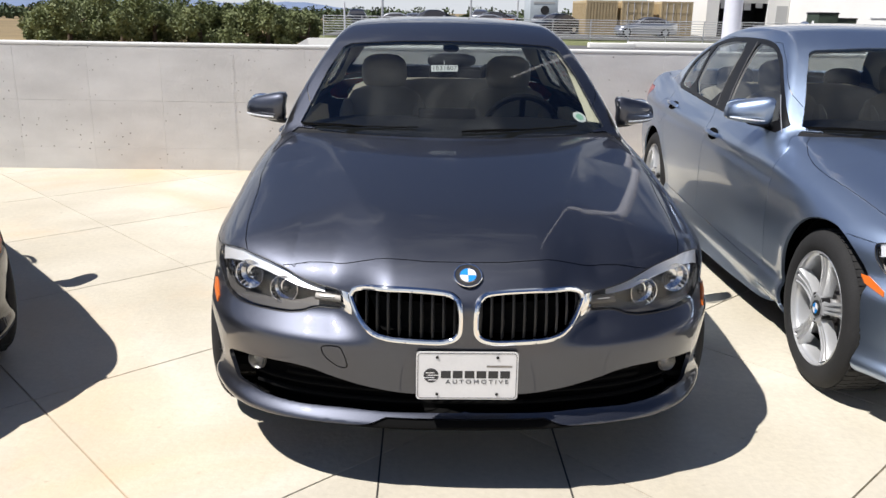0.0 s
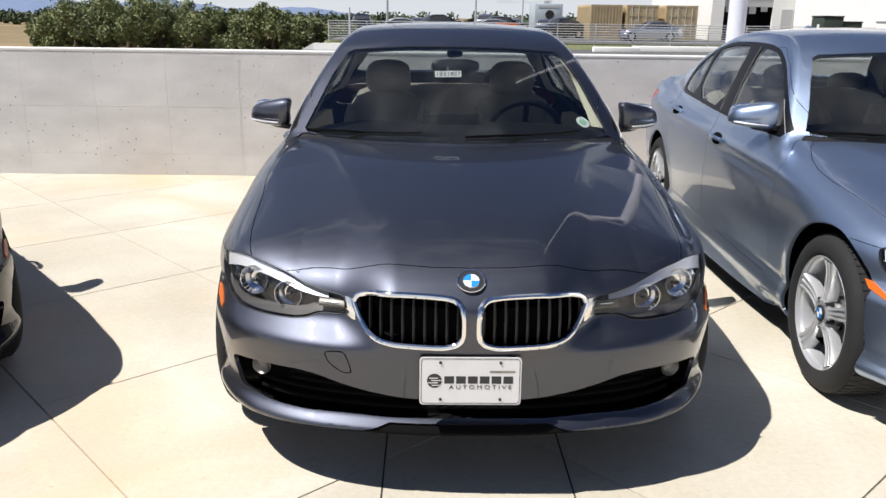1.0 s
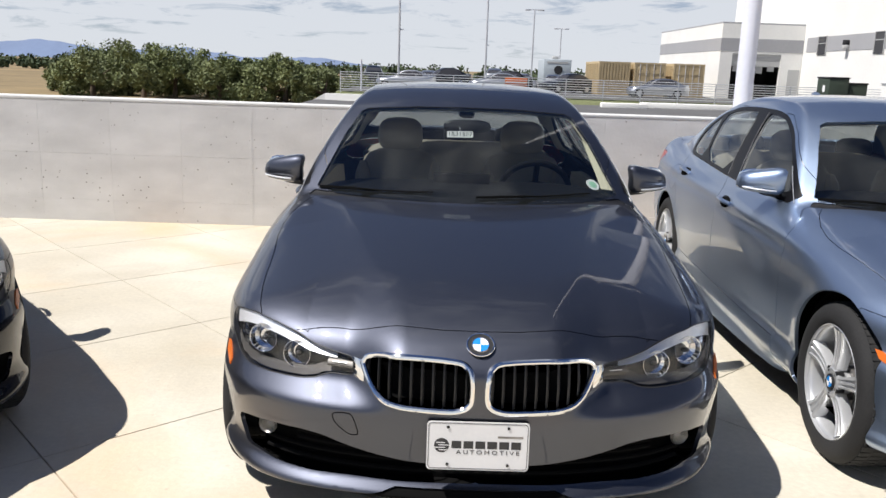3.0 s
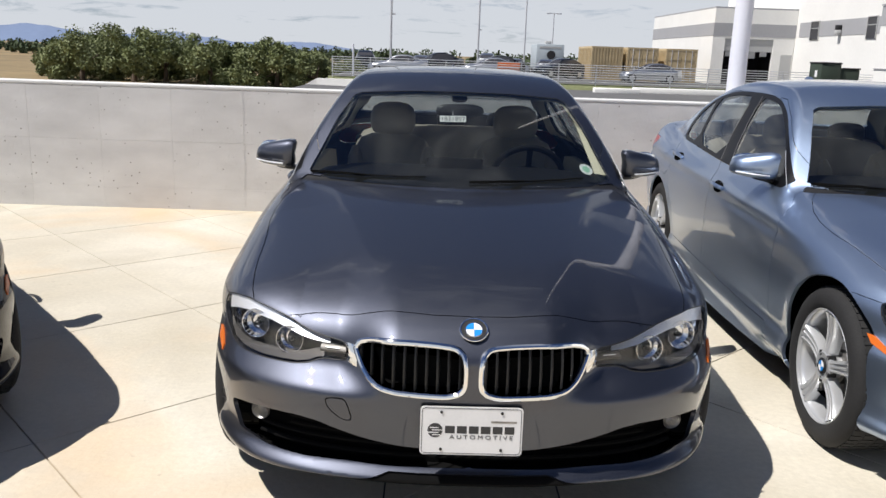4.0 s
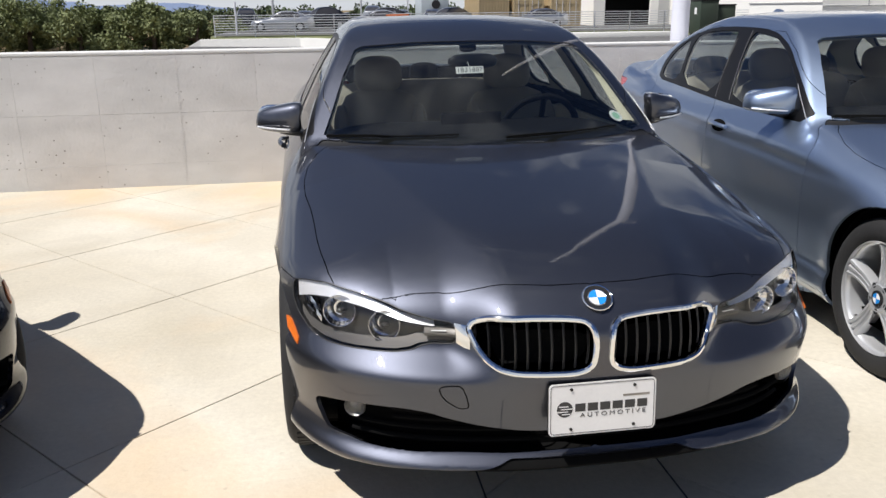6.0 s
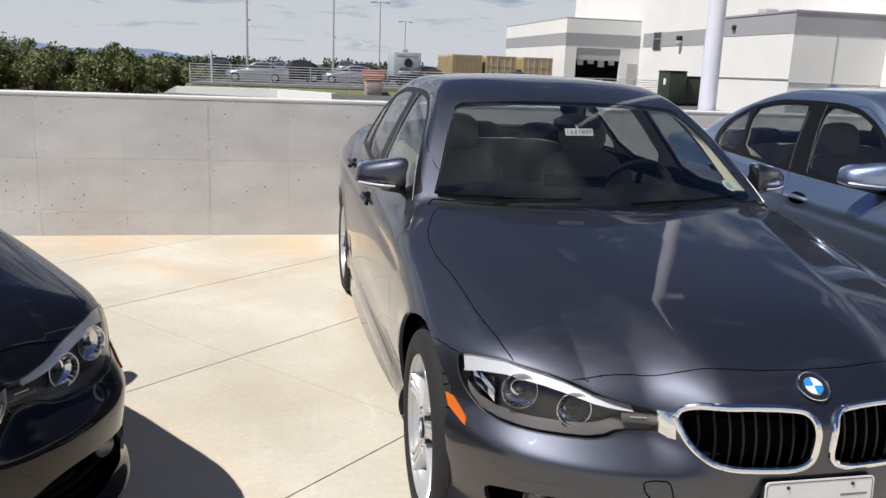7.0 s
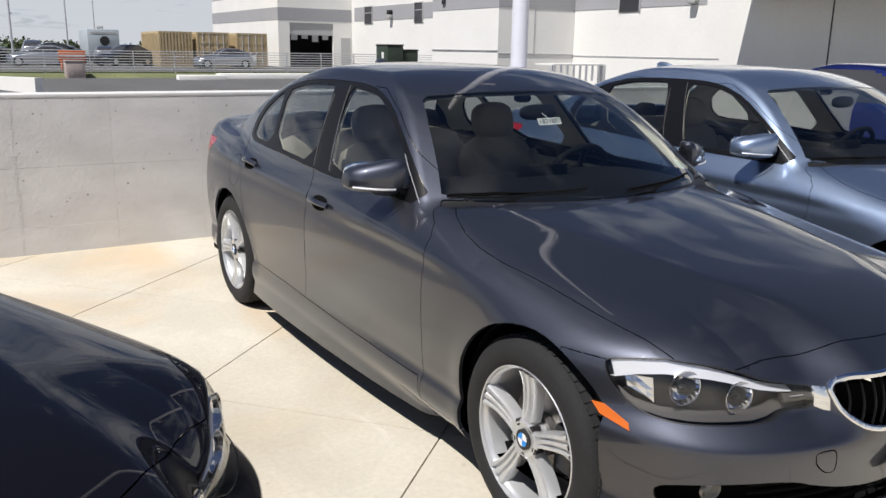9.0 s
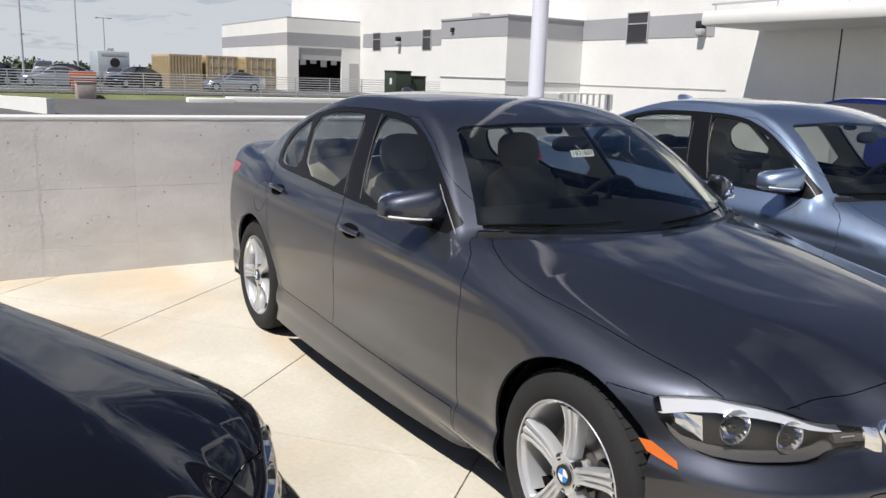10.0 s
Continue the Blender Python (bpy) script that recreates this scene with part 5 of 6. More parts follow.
# ---- parapet: cast panels with thin form joints, a rough joint, and a bright cap ----
def wall_material():
    m = material("grey_cast_concrete", (0.47, 0.465, 0.455), 0.9, bump=0.3, bscale=38)
    n, l = m.node_tree.nodes, m.node_tree.links
    b = n["Principled BSDF"]
    geo, info = n.new("ShaderNodeNewGeometry"), n.new("ShaderNodeObjectInfo")
    stretch = n.new("ShaderNodeMapping")
    stretch.inputs["Scale"].default_value = (1.0, 1.0, 2.2)
    l.new(geo.outputs["Position"], stretch.inputs["Vector"])
    t = n.new("ShaderNodeTexNoise"); t.inputs["Scale"].default_value, t.inputs["Detail"].default_value = 2.2, 9
    l.new(stretch.outputs[0], t.inputs["Vector"])
    r = n.new("ShaderNodeValToRGB")
    r.color_ramp.elements[0].position, r.color_ramp.elements[1].position = .3, .7
    r.color_ramp.elements[0].color, r.color_ramp.elements[1].color = (.65, .64, .625, 1), (.78, .77, .755, 1)
    l.new(t.outputs["Fac"], r.inputs["Fac"])
    pits = n.new("ShaderNodeTexVoronoi"); pits.inputs["Scale"].default_value = 13
    l.new(geo.outputs["Position"], pits.inputs["Vector"])
    pr = n.new("ShaderNodeValToRGB")
    pr.color_ramp.elements[0].position, pr.color_ramp.elements[1].position = .075, .115
    pr.color_ramp.elements[0].color, pr.color_ramp.elements[1].color = (.45, .43, .40, 1), (1, 1, 1, 1)
    l.new(pits.outputs["Distance"], pr.inputs["Fac"])
    few = n.new("ShaderNodeTexNoise"); few.inputs["Scale"].default_value = 1.7
    l.new(geo.outputs["Position"], few.inputs["Vector"])
    fr = n.new("ShaderNodeValToRGB")
    fr.color_ramp.elements[0].position, fr.color_ramp.elements[1].position = .44, .56
    l.new(few.outputs["Fac"], fr.inputs["Fac"])
    mx = n.new("ShaderNodeMixRGB"); mx.blend_type = "MULTIPLY"
    l.new(fr.outputs["Color"], mx.inputs["Fac"]); l.new(r.outputs["Color"], mx.inputs["Color1"]); l.new(pr.outputs["Color"], mx.inputs["Color2"])
    tone = n.new("ShaderNodeMapRange"); tone.inputs["To Min"].default_value, tone.inputs["To Max"].default_value = .97, 1.02
    l.new(info.outputs["Random"], tone.inputs["Value"])
    m2 = n.new("ShaderNodeMixRGB"); m2.blend_type = "MULTIPLY"; m2.inputs["Fac"].default_value = 1
    l.new(mx.outputs[0], m2.inputs["Color1"]); l.new(tone.outputs[0], m2.inputs["Color2"])
    l.new(m2.outputs[0], b.inputs["Base Color"])
    return m


CAST = wall_material()
CAP = material("pale_cap_coating", (0.66, 0.655, 0.64), 0.8, var=0.05, scale=3, bump=.15, bscale=50)


def wall_panels():
    seam = -1.872
    for k in range(-11, 14):
        x0, x1 = seam + .658 * k, seam + .658 * (k + 1)
        for z0, z1, d in ((.0, .20, .0112), (.20, .635, .0104), (.635, WALL_H - .03, .0108)):
            part("panel", box_bm(x0 + .0004, x1 - .0004, -d, .004, z0 + .0004, z1 - .0004, .0007, seg=1), CAST, wall, smooth=False)
    # the rough joint stands slightly proud with a broken edge
    random.seed(7)
    b = bmesh.new()
    for i in range(46):
        z = .02 + i * .0242
        w, d = random.uniform(.006, .026), random.uniform(-.0008, .0002)
        merge(b, box_bm(seam - w, seam + w * random.uniform(.5, 1), -.0125 - d, -.008, z, z + random.uniform(.015, .024)))
    part("joint_ridge", b, CAST, wall, smooth=False)
    part("cap", box_bm(-9.2, 8.6, -.013, .235, WALL_H - .030, WALL_H, .006), CAP, wall, "pale coated wall cap")


wall_panels()

# ---- ground beyond the parapet ----
ground = part("ground", box_bm(-2600, 2600, WALL_Y + .24, 3400, -3.3, -1.30), DRY_GRASS, None, smooth=False)
tagged(ground, "dry tan grassland running to the far hills", "ground", kind="structure")
road = part("road", box_bm(-7.0, 60, WALL_Y + .3, 49.0, -2.0, -.33), ASPHALT, None, smooth=False)
tagged(road, "grey asphalt drive below the parapet", "road", kind="structure")
lot = part("pavement", box_bm(-6.6, 90, 50.3, 150, -2.0, .0), ASPHALT, None, smooth=False)
tagged(lot, "grey asphalt lot behind a steel railing", "pavement", kind="structure")
b = bmesh.new()
va = [b.verts.new(p) for p in ((-6.6, 49, -.33), (60, 49, -.33), (60, 50.3, .0), (-6.6, 50.3, .0), (-6.6, 49, -2), (60, 49, -2))]
b.faces.new((va[0], va[1], va[2], va[3])); b.faces.new((va[4], va[5], va[1], va[0]))
tagged(part("verge", b, VERGE, None, smooth=False), "grass verge in front of the railing", "grass", kind="structure")


def ramp_wall():
    w = thing("ramp_wall", pose(0, 0, 0), "white concrete wall of a ramp with a sloping end", "wall", kind="structure")
    b = bmesh.new()
    row = [(-7.1, 43.9, -.34, -1.6), (-6.45, 43.8, .02, -1.6), (-1.2, 41.5, .10, -1.6)]
    fr = [b.verts.new((x, y, z)) for x, y, z, _ in row] + [b.verts.new((x, y, zb)) for x, y, _, zb in row[::-1]]
    b.faces.new(fr)
    g = bmesh.ops.extrude_face_region(b, geom=b.faces[:])
    for v in g["geom"]:
        if isinstance(v, bmesh.types.BMVert):
            v.co.y += .35
    bmesh.ops.recalc_face_normals(b, faces=b.faces)
    part("ramp_face", b, WHITE_WALL, w, smooth=False)
    b = bmesh.new()
    v = [b.verts.new(p) for p in ((-1.2, 41.5, .10), (1.0, 33.3, .26), (1.0, 33.3, -1.5), (-1.2, 41.5, -1.5), (-.9, 41.6, .10), (1.3, 33.4, .26), (1.3, 33.4, -1.5), (-.9, 41.6, -1.5))]
    for f in ((0, 1, 2, 3), (4, 7, 6, 5), (0, 4, 5, 1), (1, 5, 6, 2)):
        b.faces.new([v[i] for i in f])
    bmesh.ops.recalc_face_normals(b, faces=b.faces)
    part("ramp_return", b, WHITE_WALL, w, smooth=False)
    part("kerb_block", box_bm(9.5, 12.2, 46.0, 46.6, -.5, -.06, .05), WHITE_WALL, w)
    part("kerb_block", box_bm(12.2, 22.0, 47.6, 48.1, -.5, -.02, .05), WHITE_WALL, w)


ramp_wall()


def railing():
    rail = thing("railing", pose(0, 0, 0), "galvanised steel railing with eight rails", "railing")
    y = 50.0
    for k in range(8):
        part("rail", rod_bm((-6.33, y, .14 + .15 * k), (29.4, y, .14 + .15 * k), .022, 6), GALV, rail)
    for k in range(16):
        x = -6.33 + 2.38 * k
        part("post", box_bm(x - .03, x + .03, y + .02, y + .08, -.3, 1.22), GALV, rail, smooth=False)


railing()


def light_pole(x, y, base, top, r, label, mat, arm=False):
    p = thing("light_pole", pose(x, y, 0), label, "pole", "light poles")
    part("shaft", rod_bm((0, 0, base), (0, 0, top), r, 28, r2=r * .82), mat, p)
    part("base_plate", rod_bm((0, 0, base), (0, 0, base + .25), r * 1.8, 24), mat, p)
    if arm:
        part("lamp_arm", rod_bm((-.9, 0, top), (.9, 0, top), .06, 8), mat, p)
        for k in (-1, 1):
            part("lamp_head", box_bm(k * .9 - .35, k * .9 + .35, -.2, .2, top - .12, top + .06, .03), mat, p)
    else:
        part("camera_bracket", box_bm(.05, .35, -.05, .05, 4.6, 4.72), mat, p)
    return p


light_pole(2.80, 5.74, -1.3, 9.5, .088, "thick white light pole behind the parapet", POLE_WHITE)
light_pole(-3.5, 67.1, 0, 14, .10, "slim grey light pole in the far lot", GALV)
light_pole(5.6, 100, 0, 16, .12, "slim grey light pole in the far lot", GALV)
light_pole(12.2, 108, 0, 9.6, .10, "slim twin-headed light pole in the far lot", GALV, True)
light_pole(20.5, 140, 0, 9.0, .10, "slim twin-headed light pole in the far lot", GALV, True)
lp = thing("sign_post", pose(-5.2, 52, 0), "short white post behind the railing", "post")
part("shaft", rod_bm((0, 0, 0), (0, 0, 2.0), .06, 10), POLE_WHITE, lp)


# ---- shipping containers ----
def container(x, y, doors):
    c = thing("shipping_container", pose(x, y, 0), "tan steel shipping container with " + ("double doors and lock rods" if doors else "a ribbed end"), "container", "shipping containers")
    W, L, H = 2.44, 6.06, 2.59
    part("shell", box_bm(0, W, .06, L, .0, H, .02), TAN, c)
    for x0 in (0, W - .12):
        part("corner_post", box_bm(x0, x0 + .12, 0, .14, 0, H), TAN, c, smooth=False)
    for z0 in (0, H - .14):
        part("end_beam", box_bm(.12, W - .12, 0, .14, z0, z0 + .14), TAN, c, smooth=False)
    if doors:
        for k in range(2):
            d = part("door", box_bm(.14 + k * 1.09, 1.21 + k * 1.09, .02, .07, .16, H - .16), TAN, c, smooth=False)
            for z0 in (.55, 1.15, 1.75):
                part("door_rib", box_bm(.2 + k * 1.09, 1.15 + k * 1.09, -.01, .02, z0, z0 + .28), TAN, d, smooth=False)
            for i in range(2):
                part("lock_rod", rod_bm((.42 + k * 1.09 + i * .5, -.02, .1), (.42 + k * 1.09 + i * .5, -.02, H - .1), .022, 6), GALV, d)
    else:
        for k in range(9):
            part("rib", box_bm(.19 + k * .24, .31 + k * .24, .0, .06, .14, H - .14), TAN, c, smooth=False)
    part("vent", box_bm(-.03, .0, .4, .7, H - .5, H - .35), TAN, c, smooth=False)
    for k in range(22):
        part("side_rib", box_bm(-.03, .0, .3 + k * .255, .42 + k * .255, .16, H - .16), TAN, c, smooth=False)
    return c


container(12.45, 62.8, False)
container(15.2, 62.6, True)
container(18.2, 62.4, True)


# ---- white building ----
def building():
    h = thing("warehouse_building", pose(0, 0, 0), "white warehouse with a grey band and dark windows", "building")
    X = 29.5
    ZB0, ZB1 = 3.85, 4.93
    G = .0

    def block(name, x0, x1, y0, y1, top, z0=G):
        part(name, box_bm(x0, x1, y0, y1, z0, top), WHITE_WALL, h, smooth=False)
        part("grey_band", box_bm(x0 - .02, x1 + .02, y0 - .02, y1 + .02, ZB0, ZB1), GREY_BAND, h, smooth=False)
        part("roof_trim", box_bm(x0 - .06, x1 + .06, y0 - .06, y1 + .06, top, top + .10), GREY_BAND, h, smooth=False)
    # main hall
    part("wall", box_bm(X, X + 45, -6, 82, -1.5, 9.8), WHITE_WALL, h, smooth=False)
    part("grey_band", box_bm(X - .025, X, 26.5, 64.9, ZB0 + .02, ZB1 + .05), GREY_BAND, h, smooth=False)
    # dock block, with an open door
    A0, A1, AY0, AY1, AT = 22.75, X - .03, 65.5, 84.0, 5.95
    d0, d1, dz = 23.75, 27.75, 3.62
    for x0, x1, z0, z1 in ((A0, d0, G, AT), (d1, A1, G, AT), (d0, d1, dz, AT)):
        part("wall", box_bm(x0, x1, AY0, AY0 + .3, z0, z1), WHITE_WALL, h, smooth=False)
    part("wall", box_bm(A0, A0 + .3, AY0 + .3, AY1, G, AT), WHITE_WALL, h, smooth=False)
    part("roof", box_bm(A0, A1, AY0, AY1, AT, AT + .12), GREY_BAND, h, smooth=False)
    part("grey_band", box_bm(A0 - .02, A1, AY0 - .02, AY0, ZB0 - .05, ZB1 - .12), GREY_BAND, h, smooth=False)
    part("grey_band", box_bm(A0 - .02, A0, AY0, AY1, ZB0 - .05, ZB1 - .12), GREY_BAND, h, smooth=False)
    part("dock_back", box_bm(d0 - .5, d1 + 1.0, AY0 + 5, AY0 + 5.2, G, AT - .1), DARK_OPENING, h, smooth=False)
    part("dock_side", box_bm(d1 + .9, d1 + 1.0, AY0 + .3, AY0 + 5, G, AT - .1), DARK_OPENING, h, smooth=False)
    part("roll_door", box_bm(d0, d1, AY0 + .1, AY0 + .16, dz - 1.0, dz), GREY_DOOR, h, "half-raised grey roller door")
    for k, zz in ((0, .7), (1, .5), (2, .9), (3, .6)):
        part("door_curtain", box_bm(d0 + .2 + k * .95, d0 + .75 + k * .95, AY0 + .2, AY0 + .24, dz - 1.0 - zz * .6, dz - 1.0), GREY_DOOR, h, smooth=False)
    part("side_door", box_bm(28.45, 29.35, AY0 - .04, AY0 + .02, .1, 2.45), GREY_DOOR, h, "grey steel side door", smooth=False)
    # office block
    block("wall", 24.15, X - .03, 36.0, 42.9, 4.88, -1.5)
    part("wall_joint", box_bm(24.10, 24.15, 36.0, 42.9, 1.55, 1.60), GREY_BAND, h, smooth=False)
    part("wall_joint", box_bm(24.15, X, 35.96, 36.0, 1.40, 1.44), GREY_BAND, h, smooth=False)
    part("wall_joint", box_bm(26.6, 26.63, 35.97, 36.0, 1.4, 3.85), GREY_BAND, h, smooth=False)
    part("wall_joint", box_bm(X - .02, X, 25.5, 36, 1.32, 1.38), GREY_BAND, h, smooth=False)
    part("roof_vent", box_bm(25.2, 26.0, 40.4, 41.2, 4.98, 5.35, .04), GREY_DOOR, h)
    part("wall_light", box_bm(24.02, 24.15, 41.4, 41.7, 4.2, 4.45), DARK_OPENING, h)
    # windows and lamps of the main wall
    for y0, y1, z0, z1 in ((61.5, 62.85, 3.6, 4.98), (53.2, 54.4, 3.55, 4.99), (30.9, 32.35, 3.68, 5.18)):
        w = part("window", box_bm(X - .05, X - .03, y0, y1, z0, z1), WINDOW_DARK, h, smooth=False)
        part("frame", box_bm(X - .09, X - .03, y0 - .06, y0, z0, z1, bm=box_bm(X - .09, X - .03, y1, y1 + .06, z0, z1, bm=box_bm(X - .09, X - .03, y0 - .06, y1 + .06, z1, z1 + .06))), GREY_DOOR, w, smooth=False)
        part("mullion", box_bm(X - .08, X - .03, y0, y1, z0 + (z1 - z0) * .62, z0 + (z1 - z0) * .66), GREY_DOOR, w, smooth=False)
    for y in (58.1, 27.2):
        lamp = part("wall_lamp", box_bm(X - .4, X - .03, y - .2, y + .2, 4.25, 4.6, .06), DARK_OPENING, h)
        part("lamp_shade", box_bm(X - .4, X - .03, y - .22, y + .22, 3.9, 4.25, .08), GREY_DOOR, lamp)
    # entrance canopy
    part("canopy", box_bm(25.5, X, -6, 23.9, 4.02, 4.62, .15), WHITE_WALL, h, "deep white entrance canopy")
    part("canopy_rail", rod_bm((25.7, -6, 4.9), (25.7, 23.5, 4.9), .05, 6), GALV, h)
    for k in range(8):
        part("canopy_post", rod_bm((25.7, 23.3 - k * 3, 4.6), (25.7, 23.3 - k * 3, 4.9), .04, 6), GALV, h)
    part("wall_joint", box_bm(X - .02, X, 19.9, 19.95, 0, 4.0), DARK_OPENING, h, smooth=False)
    # slatted awning beside the office block
    aw = part("awning", box_bm(23.0, 26.3, 29.8, 31.2, .92, 1.0), WHITE_WALL, h, "small slatted awning", smooth=False)
    for k in range(9):
        part("slat", box_bm(23.0 + k * .4, 23.12 + k * .4, 29.75, 29.8, .2, .95), GALV, aw, smooth=False)
    for x in (23.0, 26.1):
        part("awning_leg", box_bm(x, x + .2, 29.9, 30.1, -1.4, .92), GALV, aw, smooth=False)
    return h


building()


def dumpster(x, y, tall):
    d = thing("dumpster", pose(x, y, -.33), "dark green steel dumpster beside the warehouse", "dumpster", "dumpsters")
    part("bin", box_bm(0, 1.2, 0, 1.6, .15, tall, .05), DUMPSTER_GREEN, d)
    part("lid", box_bm(-.03, 1.23, -.03, 1.63, tall, tall + .1, .03), BLACK, d)
    part("sticker", box_bm(-.01, .0, .5, .8, 1.3, 1.7), WHITE, d, smooth=False)
    for k in (.1, .95):
        part("foot", box_bm(k, k + .15, .1, 1.5, 0, .15), BLACK, d, smooth=False)


dumpster(23.3, 47.2, 2.1)
dumpster(24.6, 47.5, 1.8)


def bollard_box(x, y):
    t = thing("utility_box", pose(x, y, 0), "faded pinkish steel utility box on the verge", "utility box")
    box_tan = material("faded_pinkish_steel", (.40, .335, .31), .55, var=.15, scale=3)
    part("body", box_bm(-.5, .5, -.4, .4, -1.0, .57, .06), box_tan, t)
    part("top", box_bm(-.53, .53, -.43, .43, .57, .66, .03), box_tan, t)
    part("door", box_bm(-.40, .40, -.42, -.40, -.2, .45, .008), box_tan, t)


bollard_box(4.62, 49.3)


def cabin_sign(x, y):
    t = thing("site_trailer", pose(x, y, 0), "grey site trailer with a round dark sign", "trailer")
    part("body", box_bm(-1.45, 1.45, 0, 5, .5, 3.0, .08), material("pale_blue_grey_panel", (.42, .47, .50), .6, var=.06, scale=1), t)
    part("sign", disc_bm(Matrix.Translation((.1, -.03, 1.9)) @ Matrix.Rotation(radians(90), 4, "X"), .45, .05, 24), DARK_OPENING, t)
    part("name_bar", box_bm(-1.1, 1.1, -.02, 0, 2.55, 2.75), GREY_DOOR, t, smooth=False)
    part("roof_unit", box_bm(-.5, .1, .3, 1.2, 3.0, 3.3, .04), GREY_DOOR, t)
    part("skirt", box_bm(-1.3, 1.3, .1, 4.9, 0, .5), DARK_OPENING, t, smooth=False)


cabin_sign(12.35, 85)


def barrier(x, y):
    t = thing("road_barrier", pose(x, y, 0), "orange plastic road barrier behind the railing", "barrier")
    part("panel", box_bm(-.75, .75, -.04, .04, .55, 1.15, .03), ORANGE, t)
    part("stripe", box_bm(-.7, .7, -.05, -.04, .80, .90), WHITE, t, smooth=False)
    for x0 in (-.65, .55):
        part("leg", box_bm(x0, x0 + .1, -.25, .25, .0, .55, .02), ORANGE, t)


barrier(5.05, 53.0)


# ---- cars in the far lot: the same body function at a coarse step ----
PC, QC = zero_surface(car_field, .055, (1.0, 4.85, 1.4))
NC = gradient(car_field, PC)
NC /= np.linalg.norm(NC, axis=1)[:, None]


def far_car(m, paint, label, tall=1.0, long=1.0):
    car = thing("parked_car", m, label, "car", "cars in the far lot")
    k = len(PC)
    pts = np.concatenate([PC, PC * [-1, 1, 1]]) * [1, long, 1]
    pts[:, 2] = .17 + (pts[:, 2] - .17) * tall
    quads = np.concatenate([QC, QC[:, ::-1] + k])
    mid, nrm = PC[QC].mean(1), NC[QC].mean(1)
    glass = (inside(WINDOW_TRIM, mid[:, SIDE]) & (nrm[:, 0] > .4)) | (inside(SCREEN_EDGE, mid[:, FRONT]) & (nrm[:, 1] < -.25) & (mid[:, 1] > 1.2)) | (inside(REAR_EDGE, mid[:, FRONT]) & (nrm[:, 1] > .2) & (mid[:, 1] > 3.2))
    glass = np.concatenate([glass, glass])
    for name, sel, mat in (("body", ~glass, paint), ("glazing", glass, WINDOW_DARK)):
        me = bpy.data.meshes.new(name)
        me.from_pydata(pts.tolist(), [], quads[sel].tolist())
        me.shade_smooth()
        me.materials.append(mat)
        link(name, me, car)
    for y in (FRONT_AXLE, REAR_AXLE):
        for s in (1, -1):
            w = lathe_bm([(-.2, .2), (-.2, .325), (.03, .325), (.035, .21), (.02, .0005)], 20)
            bmesh.ops.transform(w, verts=w.verts, matrix=Matrix.Translation((s * .875, y * long, .327)) @ Matrix.Diagonal((s, 1, 1, 1)))
            wh = part("wheel", w, RUBBER, car)
            part("rim", disc_bm(Matrix.Translation((s * .905, y * long, .327)) @ Matrix.Rotation(radians(90), 4, "Y"), .2, .02, 16), ALLOY, wh)
    return car


SILVER_PAINT = paint_material("silver_paint", (.5, .51, .53), (.6, .61, .63))
WHITE_PAINT = paint_material("white_car_paint", (.7, .7, .7), (.75, .75, .75))
DARK_PAINT = paint_material("dark_car_paint", (.02, .025, .03), (.03, .035, .04))
VIVID_PAINT = paint_material("vivid_blue_paint", (.02, .04, .30), (.03, .06, .40))
far_car(pose(13.9, 59.3, 0, 0, 0, -90), SILVER_PAINT, "silver sedan parked before the containers")
far_car(pose(-2.0, 64.5, 0, 0, 0, -78), DARK_PAINT, "dark four-wheel drive car behind the railing", 1.22)
far_car(pose(2.2, 63.0, 0, 0, 0, -95), SILVER_PAINT, "silver car behind the railing")
far_car(pose(2.8, 67.0, 0, 0, 0, -85), BLACK_PAINT, "black estate car behind the railing", 1.15, 1.08)
far_car(pose(8.0, 72, 0, 0, 0, 10), WHITE_PAINT, "white car in the far lot")
far_car(pose(6.3, 70, 0, 0, 0, 170), SILVER_PAINT, "silver car in the far lot")
far_car(pose(8.3, 64, 0, 0, 0, -60), DARK_PAINT, "dark pickup-sized car behind the railing", 1.12, 1.05)
far_car(pose(-1.0, 75, 0, 0, 0, 180), WHITE_PAINT, "white car in the far lot")
far_car(pose(-4.9, 60.5, 0, 0, 0, -92), SILVER_PAINT, "silver car behind the railing")
far_car(pose(5.2, 76.0, 0, 0, 0, 175), WHITE_PAINT, "white van-height car in the far lot", 1.3, 1.1)
far_car(pose(10.6, 75.0, 0, 0, 0, 172), SILVER_PAINT, "silver car in the far lot")
far_car(pose(-6.0, 72.0, 0, 0, 0, 185), DARK_PAINT, "dark tall car in the far lot", 1.2)
far_car(pose(8.9, 3.0, 0, 0, 0, -3), VIVID_PAINT, "deep blue sedan farther along the deck")


# ---- trees ----
def leaf_cloud(rng, centres, count, size):
    """Many small bent leaf clumps round centres (x, y, z, radius)."""
    c = np.repeat(np.array(centres, float), count, 0)
    n = len(c)

    def unit():
        d = rng.normal(size=(n, 3))
        return d / np.linalg.norm(d, axis=1)[:, None]
    p = c[:, :3] + unit() * (c[:, 3] * rng.uniform(.35, 1.15, n))[:, None] * [1, 1, .85]
    a = unit() * (size * rng.uniform(.6, 1.4, n))[:, None]
    w = np.cross(a, unit())
    w = w / np.linalg.norm(w, axis=1)[:, None] * (size * rng.uniform(.4, 1.0, n))[:, None]
    verts = np.stack([p - a, p + w * .8, p + a, p - w], 1).reshape(-1, 3)
    return verts.tolist(), np.arange(4 * n).reshape(-1, 4).tolist()


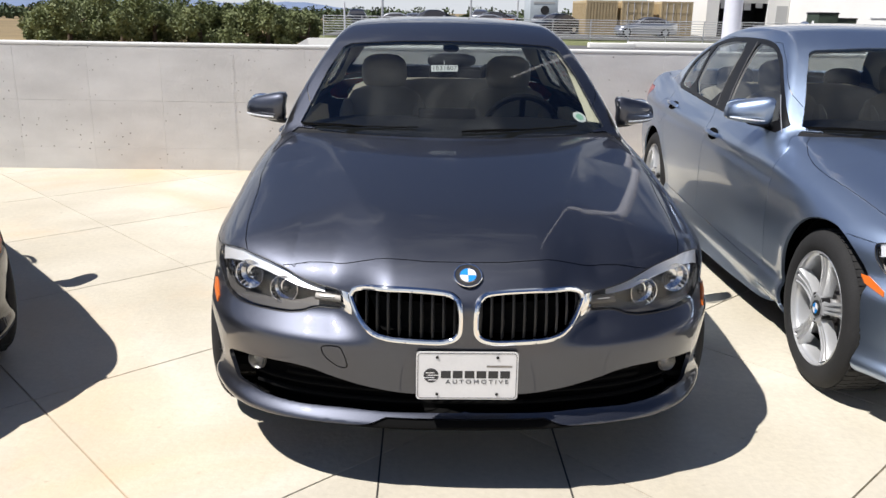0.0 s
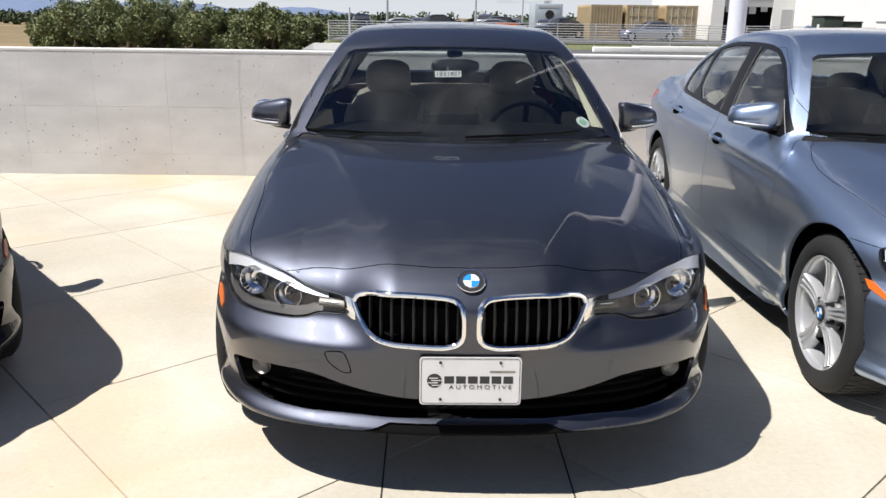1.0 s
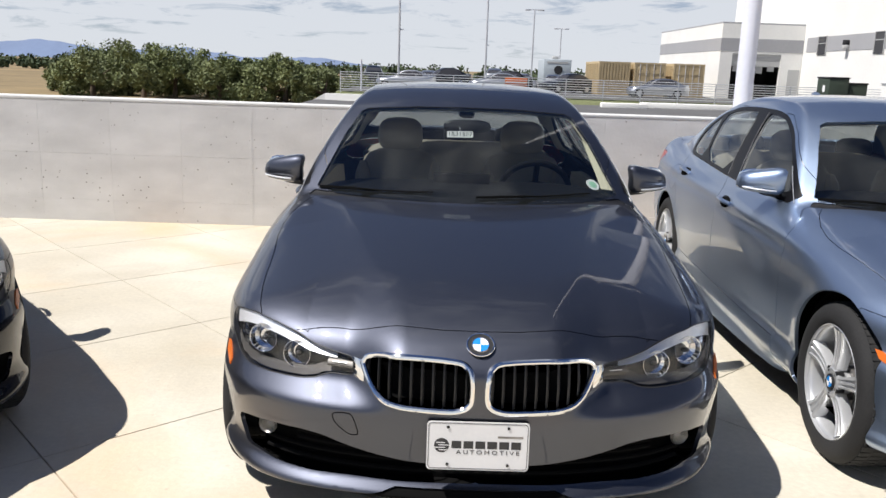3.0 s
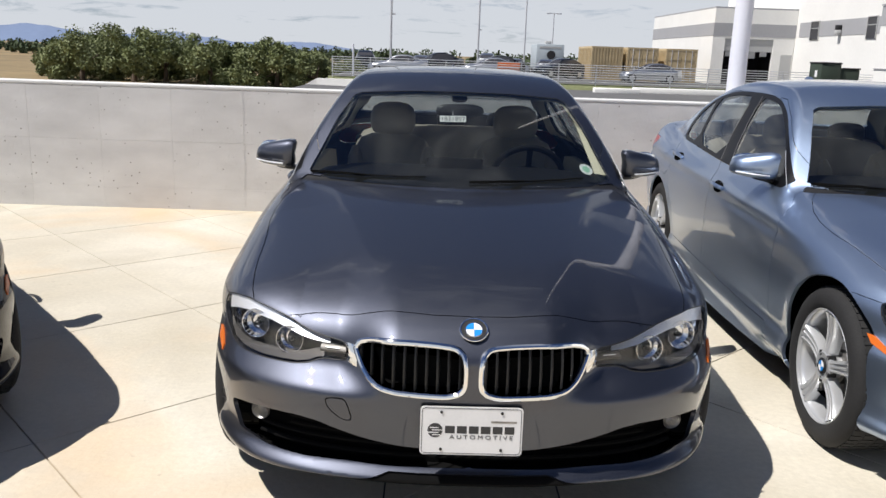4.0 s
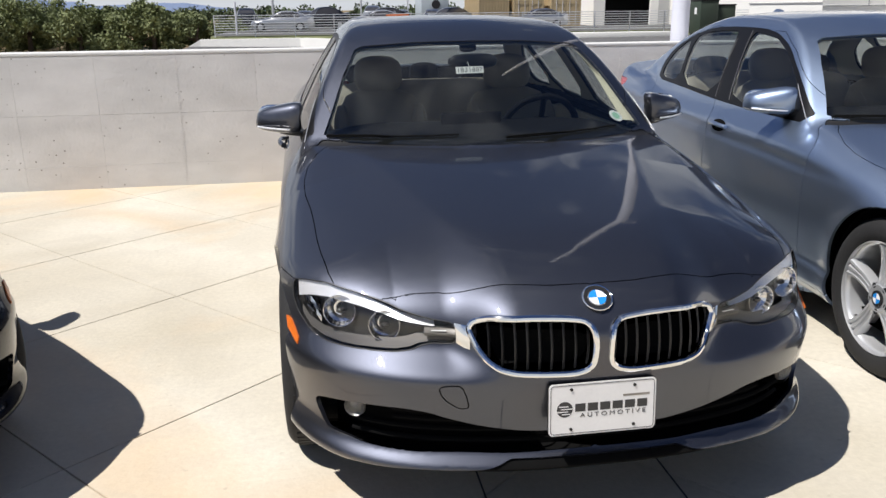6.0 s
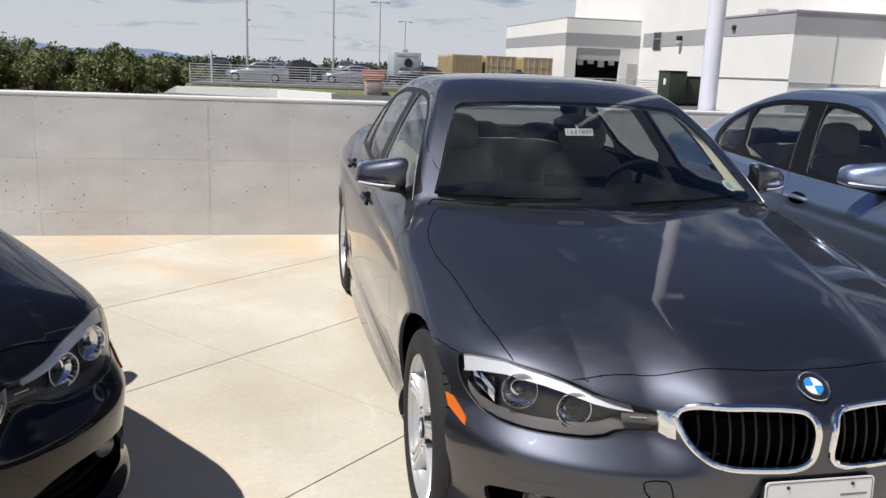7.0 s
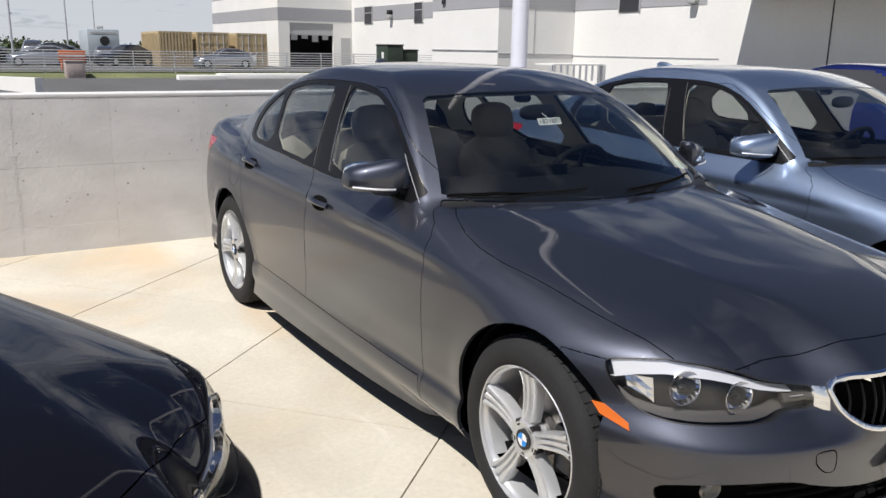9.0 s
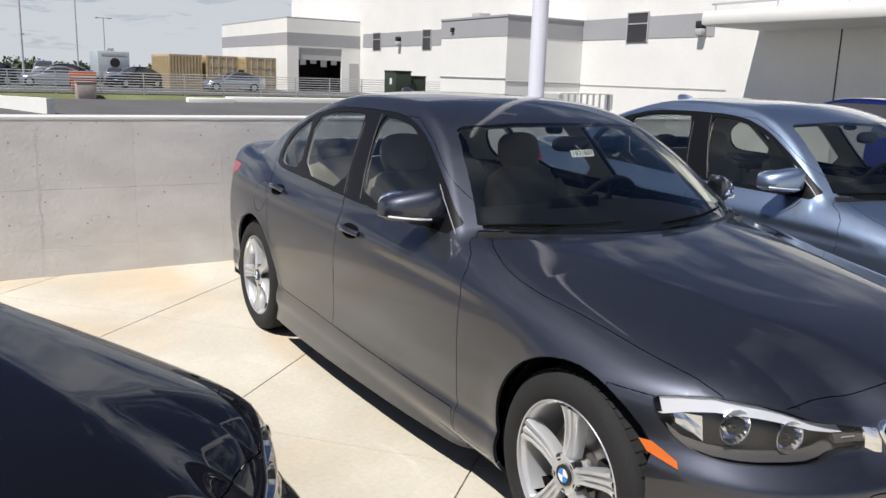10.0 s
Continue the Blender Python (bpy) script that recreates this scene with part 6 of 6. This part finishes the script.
def tree(x, y, base, height, width, seed):
    rng = np.random.default_rng(seed)
    t = thing("tree", pose(x, y, base), "broad green cottonwood tree on the grassland", "tree", "row of trees")
    trunk = rod_bm((0, 0, -.1), (.1, 0, height * .45), .16 + height * .02, 10, r2=.09)
    centres = []
    n = 17
    for k in range(n):
        a, rr = rng.uniform(0, 6.28), math.sqrt(rng.uniform(0, 1)) * width * .52
        z = height * rng.uniform(.10, .86)
        rr *= 1.1 - .6 * max(0, z / height - .55)
        c = (rr * math.cos(a), rr * math.sin(a), z)
        centres.append((*c, width * rng.uniform(.11, .24)))
        if k < 7:
            trunk = rod_bm((.06, 0, height * .3), (c[0] * .85, c[1] * .85, c[2]), .06, 6, bm=trunk, r2=.02)
    part("trunk", trunk, BARK, t)
    verts, faces = leaf_cloud(rng, centres, 420, .105)
    me = bpy.data.meshes.new("crown")
    me.from_pydata([tuple(v) for v in verts], [], faces)
    me.materials.append(LEAF)
    link("crown", me, t)
    return t


rng = np.random.default_rng(5)
spots = [(-35.3, 78, 2.6, 4.2), (-33, 72, 3.2, 4.5), (-30.5, 70, 4.0, 5.0), (-28.3, 73, 4.6, 5.2), (-26, 70, 4.6, 5.2), (-23.6, 71, 3.9, 5.0), (-21.5, 74, 3.3, 4.4), (-19.4, 70, 3.0, 4.2),
         (-17.6, 72, 3.8, 3.8), (-15.8, 70, 2.9, 4.2), (-13.6, 70, 4.0, 4.2), (-12.0, 73, 3.2, 4.0), (-10.2, 70, 2.7, 4.0), (-8.6, 72, 2.6, 3.8), (-25, 78, 4.2, 5.5), (-31.5, 79, 3.8, 5), (-18, 78, 3.1, 5), (-10.5, 80, 2.7, 5), (-38, 84, 2.4, 4.5)]
for i, (x, y, hgt, wid) in enumerate(spots):
    tree(x * .87, y * .87, -1.35, hgt * .9 + .15, wid * .9, 40 + i)


def far_woods():
    rng = np.random.default_rng(11)
    centres = []
    for k in range(420):
        y = rng.uniform(175, 330)
        x = rng.uniform(-.62, .62) * y
        h = rng.uniform(1.0, 3.4) * (1 + (y - 175) / 300)
        centres.append((x, y, -1.3 + h * .55, h * .62))
    verts, faces = leaf_cloud(rng, centres, 70, .55)
    me = bpy.data.meshes.new("far_woods")
    me.from_pydata([tuple(v) for v in verts], [], faces)
    me.materials.append(FAR_LEAF)
    tagged(new("far_woods", me), "belt of dark green trees along the horizon", "trees", kind="stuff")


far_woods()


def hills():
    b = bmesh.new()
    prev = None
    for k in range(160):
        x = -2300 + k * 14
        h = 46 + 26 * noise.noise(Vector((x * .004, 3.1, 0))) + 10 * noise.noise(Vector((x * .02, 1.7, 0)))
        fall = min(1, max(0, (-100 - x) / 1000))
        h = max(h * (.25 + .75 * fall) * min(1, max(0, (-60 - x) / 300)), -1)
        a = b.verts.new((x, 2600 + .1 * abs(x), -4)), b.verts.new((x, 2750 + .1 * abs(x), h - 1)), b.verts.new((x, 3000, -4))
        if prev:
            b.faces.new((prev[0], a[0], a[1], prev[1])); b.faces.new((prev[1], a[1], a[2], prev[2]))
        prev = a
    tagged(part("backdrop", b, HILL, None), "hazy blue hills on the horizon", "hills", kind="structure")


hills()

# ---- the deck's slabs ----
lay_slabs()
